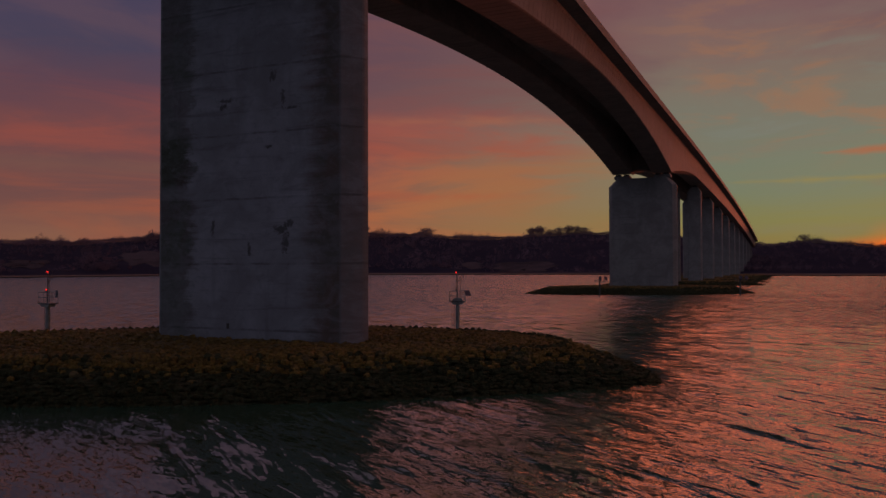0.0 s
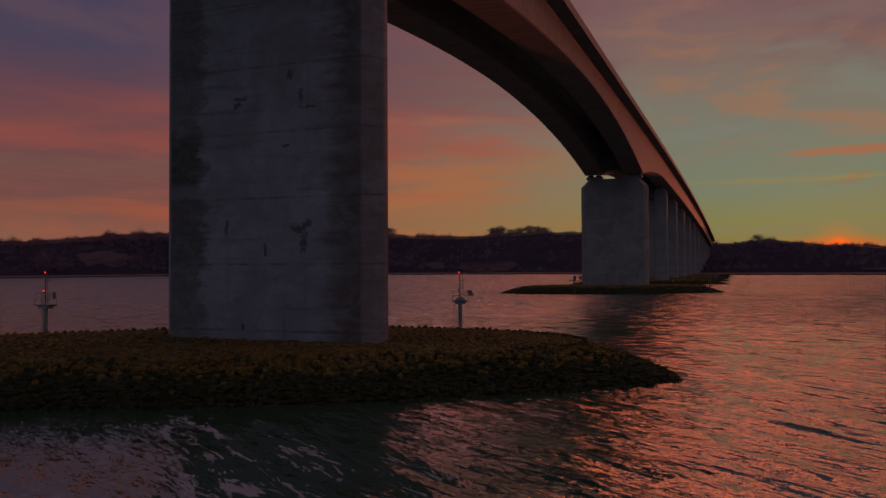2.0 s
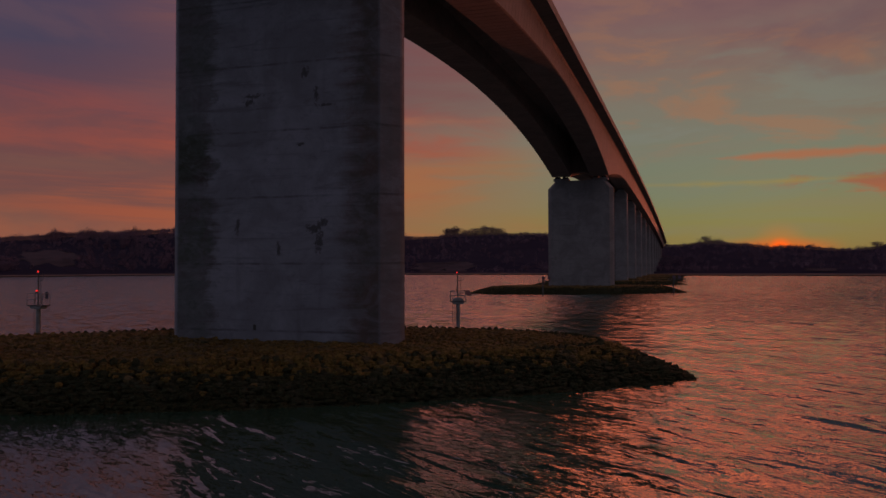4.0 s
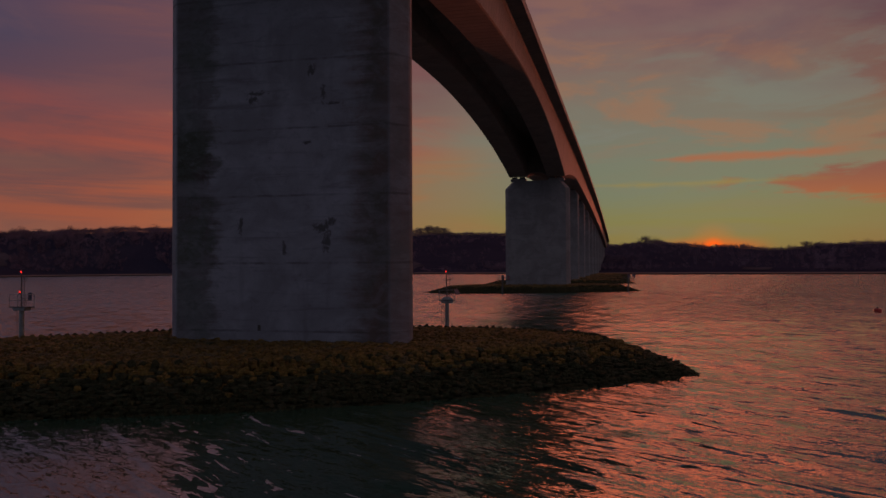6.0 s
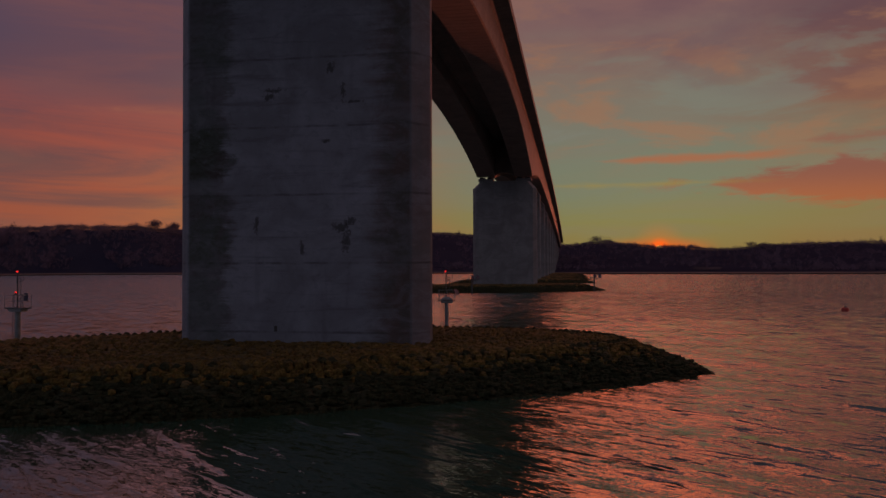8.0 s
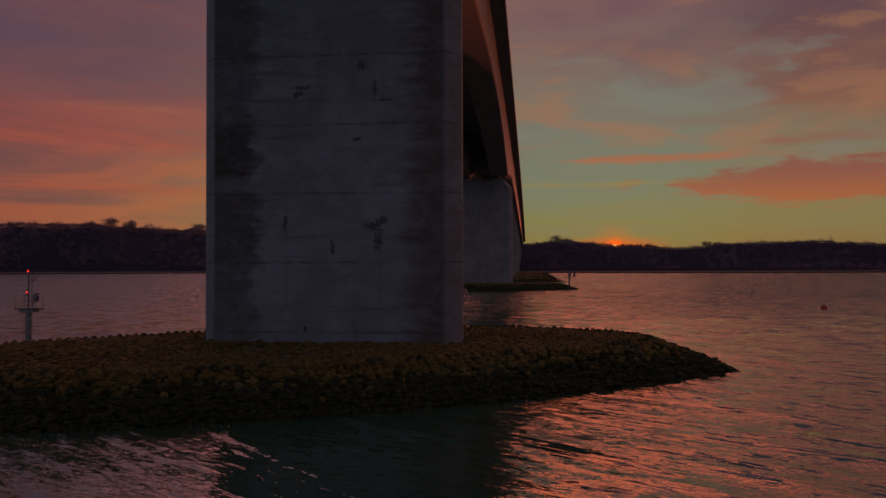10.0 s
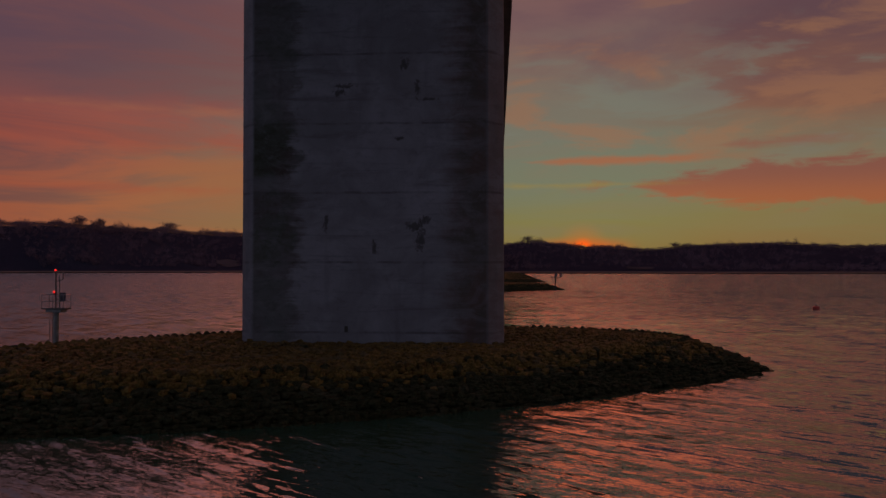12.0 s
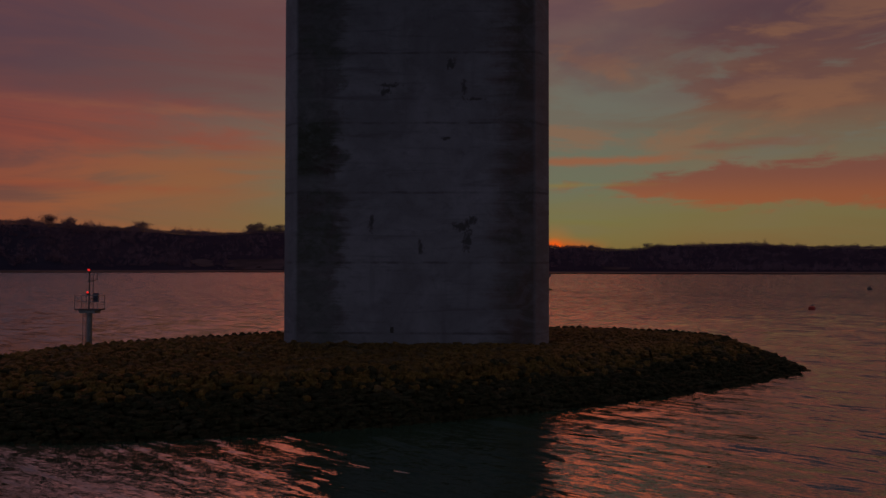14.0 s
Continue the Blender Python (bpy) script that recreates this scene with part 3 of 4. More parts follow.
def make_land_sheet():
    rows = []
    for dist in dist_steps:
        h = land_height(az_steps, np.full_like(az_steps, dist))
        a = np.radians(az_steps)
        rows.append(np.stack([HOME[0] + dist * np.sin(a), HOME[1] + dist * np.cos(a), np.maximum(h, -6)], -1))
    verts = np.concatenate(rows)
    nx, ny = len(az_steps), len(dist_steps)
    i = np.arange(nx * ny).reshape(ny, nx)
    quads = np.stack([i[:-1, :-1], i[:-1, 1:], i[1:, 1:], i[1:, :-1]], -1).reshape(-1, 4)
    data = bpy.data.meshes.new("ground")
    data.from_pydata(verts.tolist(), [], quads.tolist())
    data.shade_smooth()
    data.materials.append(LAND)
    return tagged(new("ground", data), "dim river bank with mudflats and rough grass hills", "ground", kind="structure")


make_land_sheet()


def tree_shape(rng, height, spread, twigs, bare):
    """Vertices and triangles of one leafless tree: trunk, limbs, and flecks of fine twigs."""
    verts, faces = [], []

    def stick(a, b, r0, r1):
        a, b = np.array(a), np.array(b)
        along = (b - a) / max(1e-6, np.linalg.norm(b - a))
        side = np.cross(along, (0.3, 0.9, 0.2))
        side /= np.linalg.norm(side)
        other = np.cross(along, side)
        base = len(verts)
        for p, r in ((a, r0), (b, r1)):
            for k in range(3):
                verts.append(p + r * (math.cos(k * 2.094) * side + math.sin(k * 2.094) * other))
        for k in range(3):
            j = (k + 1) % 3
            faces.append((base + k, base + j, base + 3 + j))
            faces.append((base + k, base + 3 + j, base + 3 + k))

    fork = height * (rng.uniform(0.12, 0.2) if bare else rng.uniform(0.06, 0.16))
    stick((0, 0, -1.0), (0, 0, fork), height * 0.028, height * 0.02)
    ends = []
    for k in range(6 if bare else 4):
        a, lean = k * (1.05 if bare else 1.57) + rng.uniform(-0.4, 0.4), rng.uniform(0.25, 0.95)
        reach = height * rng.uniform(0.34, 0.5)
        tip = np.array((math.cos(a) * lean * spread * 0.6, math.sin(a) * lean * spread * 0.6, fork + reach * (1.15 - (0.4 if bare else 0.85) * lean)))
        stick((0, 0, fork * rng.uniform(0.8, 1.0)), tip, height * 0.014, height * 0.006)
        for _ in range(2 if bare else 1):
            b = a + rng.uniform(-0.8, 0.8)
            out = tip + np.array((math.cos(b) * spread * 0.28, math.sin(b) * spread * 0.28, height * rng.uniform(0.06, 0.24)))
            stick(tip, out, height * 0.006, height * 0.002)
            ends.append(out)
        ends.append(tip)
    for _ in range(twigs):
        if rng.random() < (0.2 if bare else 0.4):
            hub = ends[rng.integers(len(ends))]
            p = hub + rng.normal(0, 1, 3) * (spread * 0.12, spread * 0.12, height * 0.06)
        else:
            # the inside of a round, uneven crown
            a, k, r = rng.uniform(0, 6.28), rng.uniform(-1, 1), rng.random() ** 0.45
            low = fork * 0.7 if bare else 0.0
            mid, half = (low + height) / 2, (height - low) / 2
            ring = math.sqrt(1 - k * k) * spread * 0.5 * r * (1 + 0.25 * math.sin(2 * a + fork))
            p = np.array((math.cos(a) * ring, math.sin(a) * ring, mid + half * k * r))
        p[2] = min(max(p[2], fork * 0.7 if bare else 0), height)
        size = rng.uniform(0.35, 0.8) * (0.8 if bare else 1.35) * height / 11
        flare = rng.normal(0, 1, (3, 3))
        flare /= np.linalg.norm(flare, axis=1, keepdims=True)
        base = len(verts)
        verts.extend([p + flare[0] * size, p + flare[1] * size * 0.6, p + flare[2] * size])
        faces.append((base, base + 1, base + 2))
    return np.array(verts), np.array(faces)


# azimuth, half width, nearest and farthest distance of pale open fields on the slope
FIELDS = [(-44.2, 1.8, 805, 850), (-51.5, 1.3, 775, 812), (-16.6, 2.2, 768, 845), (-20.6, 0.7, 790, 835), (9.5, 1.0, 710, 760)]


def make_field(az, wide, near, far):
    m_az = np.linspace(az - wide, az + wide, 24)
    bm, rings = bmesh.new(), []
    for k in range(12):
        dist = near + (far - near) * k / 11
        edge = 1 - 0.35 * abs(k / 5.5 - 1) ** 2
        row = []
        for a in az + (m_az - az) * edge:
            a += wide * 0.5 * noise.noise((k * 0.7, az, 3.0 if a > az else 8.0))
            d = dist + 9 * noise.noise((a * 1.3, k * 0.4, 1.0))
            row.append((HOME[0] + d * math.sin(radians(a)), HOME[1] + d * math.cos(radians(a)), float(land_height(np.array(a), np.array(d))) + 0.5))
        rings.append(row)
    rings_to_mesh(bm, rings, closed=False)
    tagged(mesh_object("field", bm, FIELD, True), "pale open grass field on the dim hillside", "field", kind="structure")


for field in FIELDS:
    make_field(*field)


def make_woods():
    rng = np.random.default_rng(11)
    kinds = [tree_shape(rng, 11.0, rng.uniform(7, 10), 110, False) for _ in range(7)]
    all_v, all_f, count = [], [], 0

    def plant(az, dist, scale):
        nonlocal count
        v, f = kinds[rng.integers(len(kinds))]
        a = rng.uniform(0, 6.28)
        c, s = math.cos(a), math.sin(a)
        wide = scale * rng.uniform(0.85, 1.25)
        w = np.stack([(v[:, 0] * c - v[:, 1] * s) * wide, (v[:, 0] * s + v[:, 1] * c) * wide, v[:, 2] * scale], -1)
        ground = float(land_height(np.array(az), np.array(dist)))
        w += (HOME[0] + dist * math.sin(radians(az)), HOME[1] + dist * math.cos(radians(az)), ground)
        all_v.append(w)
        all_f.append(f + count)
        count += len(v)

    # undergrowth closes the ridge line
    for az in np.arange(-58, 34, 0.04):
        crest = np.interp(az, RIDGE_NP[:, 0], RIDGE_NP[:, 2])
        plant(az, crest + rng.normal(-4, 6), rng.uniform(0.34, 0.50))
    # thicket at the feet of the tall trees
    for az in np.arange(-17.3, -12.5, 0.05):
        plant(az, np.interp(az, RIDGE_NP[:, 0], RIDGE_NP[:, 2]) + rng.normal(-5, 10), rng.uniform(0.5, 0.95))
    for _ in range(8500):
        az = rng.uniform(-58, 34)
        shore, crest = (np.interp(az, RIDGE_NP[:, 0], RIDGE_NP[:, k]) for k in (1, 2))
        pick = rng.random()
        if pick < 0.42:
            dist = crest + rng.normal(-12, 22)
        elif pick < 0.6:
            dist = shore + 34 + abs(rng.normal(0, 22))
        else:
            dist = shore + 36 + (crest - shore - 36) * rng.random()
        if any(abs(az - a) < w and near - 14 < dist < far for a, w, near, far in FIELDS) and pick >= 0.42:
            continue
        open_field = noise.noise((az * 0.16, dist * 0.012, 4.2)) > 0.28 and pick >= 0.42
        if open_field and dist < crest - 40:
            continue
        tall = rng.uniform(0.65, 0.9) if pick < 0.42 and rng.random() < 0.06 else rng.uniform(0.36, 0.62)
        plant(az, dist, tall * (1 + 0.9 * noise.noise((az * 1.3, dist * 0.01, 7.7))) * (0.8 if 0.42 < pick < 0.6 else 1.0))
    data = bpy.data.meshes.new("woodland")
    data.from_pydata(np.concatenate(all_v).tolist(), [], np.concatenate(all_f).tolist())
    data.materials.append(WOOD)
    tagged(new("woodland", data), "dark leafless woodland along the far river bank", "woodland", kind="stuff")


make_woods()


def make_ridge_tree(az, dist, height, spread, seed):
    rng = np.random.default_rng(seed)
    place = (HOME[0] + dist * math.sin(radians(az)), HOME[1] + dist * math.cos(radians(az)), float(land_height(np.array(az), np.array(dist))))
    tree = thing("tree", place, "tall leafless tree dark against the sunset on the ridge", "tree", "tall trees on the ridge")
    v, f = tree_shape(rng, height, spread, 2600, True)
    limbs = f[:114]
    for name, faces in (("trunk", limbs), ("crown", f[114:])):
        data = bpy.data.meshes.new(name)
        used = np.unique(faces)
        back = {int(k): i for i, k in enumerate(used)}
        data.from_pydata(v[used].tolist(), [], [[back[int(k)] for k in face] for face in faces])
        data.materials.append(WOOD)
        new(name, data).parent = tree


for k, (az, dist, height) in enumerate([(-16.7, 1390, 19), (-16.15, 1405, 21), (-15.4, 1400, 13), (-14.7, 1420, 16), (-14.0, 1425, 19), (-13.4, 1430, 17),
                                        (-12.9, 1430, 14), (-24.3, 1090, 14), (-28.9, 975, 13), (-30.2, 930, 14), (1.8, 1535, 15), (12.4, 1598, 13)]):
    make_ridge_tree(az, dist, height, height * (0.9 + 0.14 * (k % 4)), 50 + k)

# ---- the bridge ----
MAIN, SIDE, SHORT = 190.0, 106.0, 59.0
HALF_DECK = 12.0


def deck_top(y):
    """Top of the parapet along the bridge's gentle hump."""
    return 49.53 + 1.16 * y / 190 - 1.376 * (max(0.0, y - 171) / 190) ** 2


def soffit(y):
    """Underside of the box girders: a deep haunch at the two river piers."""
    def haunch(d, length, deep, shallow):
        k = min(1.0, abs(d) / length)
        return deep + (shallow - deep) * (1 - (1 - k) ** 1.9)
    if 0 <= y <= MAIN:
        return haunch(min(y, MAIN - y), MAIN / 2, 36.8, deck_top(y) - 5.2)
    shallow = deck_top(y) - 7.9
    out = y - MAIN if y > MAIN else -y
    if out < SIDE:
        return haunch(out, SIDE * 0.72, 36.8, shallow)
    return shallow


PIER = [(-9.28, 0.0), (9.0, 0.0), (9.08, 0.05), (9.7, 0.72), (10.15, 1.35), (10.22, 1.6), (10.22, 2.15), (9.4, 3.4), (-9.7, 3.4), (-10.52, 2.3), (-10.52, 1.6),
        (-10.44, 1.3), (-9.98, 0.68), (-9.36, 0.05)]


def make_main_pier(y, turn, label, skin):
    """Broad concrete leaf cast in lifts, chamfered at its ends and head, with bearings on top. Its front arris lies at y."""
    pier = thing("bridge_pier", (0, y, 0), label, "bridge pier", "river piers of the bridge")
    flip = -1 if turn else 1
    joints = LIFTS
    cx, cy = 0.0, 1.7
    for k, (z0, z1) in enumerate(zip(joints, joints[1:])):
        bm = bmesh.new()
        prism(bm, [(a, b - cy) for a, b in PIER], z0, z1, 0.025)
        for v in bm.verts:
            v.co.y = v.co.y * flip + cy * flip
        part("concrete_lift", bm, skin, pier)
    head = bmesh.new()
    rings = []
    for z, inset in ((33.1, 0.02), (33.12, 0.0), (35.5, 2.35), (35.55, 2.45)):
        rings.append([(math.copysign(max(0, abs(a) - inset * (abs(a) / 10.3)), a), b * flip, z) for a, b in PIER])
    rings_to_mesh(head, rings)
    part("pier_head", head, skin, pier)
    for side in (-1, 1):
        for px in (4.85, 7.35):
            block = box(bmesh.new(), (side * px - 1.23, 0.4 if flip > 0 else -3.0, 35.5), (side * px + 1.23, 3.0 if flip > 0 else -0.4, 36.35), 0.05)
            plinth = part("bearing_plinth", block, skin, pier)
            pad = box(bmesh.new(), (side * px - 0.8, 0.7 if flip > 0 else -2.7, 36.35), (side * px + 0.8, 2.7 if flip > 0 else -0.7, soffit(y) + 0.05), 0.03)
            part("bearing", pad, RUBBER, plinth)
    return pier


near_pier = make_main_pier(0.0, False, "broad weathered concrete bridge pier streaked with algae on a stone island", CONCRETE)
make_main_pier(MAIN, False, "broad grey concrete bridge pier carrying twin girders on a low island", FAR_CONCRETE)


def make_twin_pier(y):
    pier = thing("twin_column_pier", (0, y, 0), "tall concrete pier of two columns under the girders", "bridge pier", "approach piers of the bridge")
    top = soffit(y) - 0.5
    foot = 0.6
    for side in (-1, 1):
        bm = bmesh.new()
        outline = [(-2.4, -1.5), (2.4, -1.5), (2.9, -0.9), (2.9, 0.9), (2.4, 1.5), (-2.4, 1.5), (-2.9, 0.9), (-2.9, -0.9)]
        rings = []
        for z, inset in ((foot, 0), (top - 2.2, 0), (top, 1.5)):
            rings.append([(side * 4.5 + math.copysign(abs(a) - inset * abs(a) / 2.9, a), b, z) for a, b in outline])
        rings_to_mesh(bm, rings)
        part("column", bm, FAR_CONCRETE, pier)
        part("bearing", box(bmesh.new(), (side * 4.6 - 0.9, -0.8, top), (side * 4.6 + 0.9, 0.8, top + 0.52), 0.03), RUBBER, pier)


APPROACH = [MAIN + SIDE + SHORT * k for k in range(10)]
BEHIND = [-SIDE - SHORT * k for k in range(4)]
for y in APPROACH + BEHIND:
    make_twin_pier(y)

Y0, Y1 = BEHIND[-1] - 10, APPROACH[-1] + 45


def bridge_stations(a, b):
    return [y for y in sorted({a, b, *np.arange(math.ceil(a / 2) * 2, b, 2.0).tolist()}) if a <= y <= b]


def make_girder(side):
    """One continuous haunched box girder with its half of the deck slab; side is -1 or 1."""
    girder = thing("box_girder", (0, 0, 0), "long haunched concrete box girder of the road bridge", "bridge girder", "twin girders of the bridge")
    edges = [Y0, *sorted(BEHIND), 0.0, MAIN, *APPROACH, Y1]
    for a, b in zip(edges, edges[1:]):
        bm, rings = bmesh.new(), []
        for y in bridge_stations(a + 0.012, b - 0.012):
            inner = a + 1 < y < b - 1
            for dy, cut in ((-0.06, 0.0), (0.0, 0.05), (0.06, 0.0)) if inner else ((0.0, 0.0),):
                low, top = soffit(y + dy) + cut, deck_top(y + dy) - 1.25
                root = top - 0.55 + cut
                ring = [(3.35, low), (8.7 - cut, low), (8.95 - cut, low + 0.12), (9.35 - cut, root - 0.5), (9.7 - cut, root - 0.05), (HALF_DECK - 0.25, top - 0.28 + cut), (HALF_DECK - 0.25, top),
                        (0.03, top), (0.03, top - 0.3), (2.4, root), (2.9, root - 0.5), (3.15, low + 0.12)]
                rings.append([(side * px, y + dy, pz) for px, pz in ring])
        rings_to_mesh(bm, rings)
        part("girder_span", bm, GIRDER, girder)
    for a, b in zip(edges, edges[1:]):
        bm, rings = bmesh.new(), []
        for y in bridge_stations(a + 0.012, b - 0.012):
            top = deck_top(y)
            ring = [(HALF_DECK - 0.25, top - 1.62), (HALF_DECK, top - 1.62), (HALF_DECK + 0.06, top - 0.5), (HALF_DECK + 0.06, top - 0.42), (HALF_DECK - 0.02, top - 0.36),
                    (HALF_DECK - 0.06, top), (HALF_DECK - 0.3, top), (HALF_DECK - 0.34, top - 1.2)]
            rings.append([(side * px, y, pz) for px, pz in ring])
        rings_to_mesh(bm, rings)
        part("parapet", bm, GIRDER, girder, "concrete edge beam and parapet")
    return girder


for side in (-1, 1):
    make_girder(side)


def make_crossbeam(y):
    # its underside arches between the girders
    bm, rings = bmesh.new(), []
    for k in range(13):
        x = -3.3 + 6.6 * k / 12
        low, top = soffit(y) - 0.1 + 1.5 * math.sqrt(max(0.0, 1 - (x / 3.32) ** 2)), deck_top(y) - 1.6
        rings.append([(x, -1.9, low), (x, 1.9, low), (x, 1.9, top), (x, -1.9, top)])
    rings_to_mesh(bm, rings)
    beam = mesh_object("crossbeam", bm, GIRDER)
    beam.location = (0, y + 1.7, 0)
    tagged(beam, "dark arched concrete crossbeam joining the twin girders over a pier", "crossbeam", "crossbeams over the river piers")


make_crossbeam(0.0)
make_crossbeam(MAIN)

# ---- the stone islands round the piers ----
AXIS_A, FRONT, BACK = Vector((31.6, 5.75)), Vector((13.2, 21.5)), Vector((5.4, 19.0))
AREA_R, CREST = 19.0, 3.8


def island_point(theta, inset):
    """A place on the island's pointed oval outline, drawn in towards its middle by inset metres."""
    k = max(0.02, 1 - inset / AREA_R)
    c, s = math.cos(theta), math.sin(theta)
    return (AXIS_A * c + (BACK if s > 0 else FRONT) * math.copysign(abs(s) ** 1.3, s)) * k


def island_height(inset):
    if inset < 0:
        return -0.15 + 0.5 * inset
    if inset < CREST:
        return -0.15 + 2.5 * (inset / CREST) ** 0.86
    return 2.35 + min(0.1, (inset - CREST) * 0.03)


def make_island_core(y, label, turn=1):
    island = thing("pier_island", (0, y, 0), label, "stone island", "stone islands round the piers")
    bm, rings = bmesh.new(), []
    for inset in (-4, -1.5, 0, 0.9, 1.9, 2.9, 3.8, 5.5, 8.5, 12.5, 16.5):
        z = island_height(inset) - 0.22
        ring = []
        for k in range(96):
            theta = k * 2 * math.pi / 96
            p = island_point(theta, inset)
            ring.append((p.x * turn, p.y * turn, z))
        rings.append(ring)
    rings_to_mesh(bm, rings)
    part("rubble_core", bm, CORE, island, smooth=True)
    return island


def stone_shape(seed):
    """A squat quarry stone: a cube cut once, rounded and knocked about."""
    rng = random.Random(seed)
    bm = bmesh.new()
    bmesh.ops.create_cube(bm, size=1.0)
    bmesh.ops.subdivide_edges(bm, edges=bm.edges[:], cuts=1, use_grid_fill=True)
    for v in bm.verts:
        ball = v.co.normalized() * 0.6
        v.co = v.co.lerp(ball, 0.55) + Vector([rng.uniform(-0.09, 0.09) for _ in range(3)])
    bmesh.ops.triangulate(bm, faces=bm.faces[:])
    verts = np.array([v.co[:] for v in bm.verts])
    faces = np.array([[v.index for v in f.verts] for f in bm.faces])
    bm.free()
    return verts, faces


def crest_stone_shape(seed):
    """A set block on the crest: a blunt four-sided point."""
    rng = random.Random(seed)
    rings = [[(0.62 * c * k, 0.62 * d * k, z) for c, d in ((1, 0), (0, 1), (-1, 0), (0, -1))] for z, k in ((-0.4, 1.0), (0.0, 1.0), (0.42, 0.28))]
    verts = np.array([p for ring in rings for p in ring]) + np.array([[rng.uniform(-0.06, 0.06) for _ in range(3)] for _ in range(12)])
    faces = [(8, 9, 10), (8, 10, 11), (2, 1, 0), (3, 2, 0)]
    for r in (0, 4):
        for k in range(4):
            j = (k + 1) % 4
            faces += [(r + k, r + j, r + 4 + j), (r + k, r + 4 + j, r + 4 + k)]
    return verts, np.array(faces)


STONES = [stone_shape(k) for k in range(8)] + [crest_stone_shape(k) for k in range(3)]


def stone_places(rng, first=-0.5, last=18.4, gap=0.66):
    inset = first
    while inset < last:
        length, theta, around = 0.0, 0.0, []
        previous = island_point(0, inset)
        for k in range(1, 721):
            p = island_point(k * math.pi / 360, inset)
            length += (p - previous).length
            around.append(length)
            previous = p
        count = max(3, int(length / (gap * (1.08 if inset < 7 else 1.4))))
        shift = rng.random()
        for k in range(count):
            want = (k + shift) / count * length
            theta = (np.searchsorted(around, want) + 0.5) * math.pi / 360
            q = island_point(theta + rng.gauss(0, 0.002), inset + rng.gauss(0, 0.09))
            yield q.x, q.y, island_height(inset) + rng.gauss(0, 0.06), inset
        inset += gap * (0.92 if inset < 7 else 1.25)


def stone_band(z, x, y, rng, wet):
    """Weed grows by height above the tide, with a ragged edge."""
    level = z + 0.4 * noise.noise((x * 0.13, y * 0.13, 2.0)) + rng.gauss(0, 0.3)
    return 0 if level < wet else 1 if level < 2.36 else 2


def make_island(y, label, gap, singles, seed, turn=1, wet=1.74):
    island = make_island_core(y, label, turn)
    rng = random.Random(seed)
    mats = (STONE_WET_SHADED, STONE_WRACK, STONE_TOP)
    piles = ([], [], [])
    chosen = []
    crest_row, last = [], None
    for k in range(3600):
        q = island_point(k * math.pi / 1800, CREST + 0.2)
        if singles and (last is None or (q - last).length > 0.64):
            crest_row.append((q.x, q.y, 2.55 + rng.gauss(0, 0.025), CREST))
            last = q
    for x, yy, z, inset in [*stone_places(rng, gap=gap), *crest_row]:
        x, yy = x * turn, yy * turn
        if abs(x) < 10.2 and -0.1 < yy < 3.5:
            continue
        size = 0.62 if inset == CREST else gap * rng.uniform(1.1, 1.6)
        tooth = inset == CREST
        # back crest stones take the dark wet stone: their backs' shade as colour
        item = (x, yy, z, size, rng.uniform(-0.3, 0.3) if tooth else rng.uniform(0, 6.28), 8 + rng.randrange(3) if tooth else rng.randrange(8),
                (0 if yy > 0 or rng.random() < 0.4 else 1) if tooth else stone_band(z, x, yy, rng, wet), rng.uniform(-0.3, 0.3), rng.uniform(0.6, 1.0))
        if item[6] == 0 and not tooth:
            item = (*item[:3], size * 1.25, *item[4:7], item[7] * 0.6, item[8] * 0.6)
        if singles and len(chosen) < singles and -12 < x < 11 and yy < -6 and 0.2 < inset < 4.6:
            chosen.append(item)
        else:
            piles[item[6]].append(item)

    def matrix(item):
        x, yy, z, size, spin, _, _, tip, squat = item
        return Matrix.Translation((x, yy, z)) @ Euler((tip, tip * 0.6, spin)).to_matrix().to_4x4() @ Matrix.Diagonal((size, size, size * squat, 1))

    for band, items in enumerate(piles):
        all_v, all_f, count = [], [], 0
        for item in items:
            v, f = STONES[item[5]]
            m = np.array(matrix(item))
            all_v.append(v @ m[:3, :3].T + m[:3, 3])
            all_f.append(f + count)
            count += len(v)
        data = bpy.data.meshes.new("rock_armour")
        data.from_pydata(np.concatenate(all_v).tolist(), [], np.concatenate(all_f).tolist())
        data.materials.append(mats[band])
        ob = new("rock_armour", data)
        ob.parent = island
        tagged(ob, ("wet stones under dark weed, and crest stones darkened for shade", "stones covered with brown wrack", "dry brown-grey armour stones")[band], kind="stuff")
    return island, chosen, matrix, mats


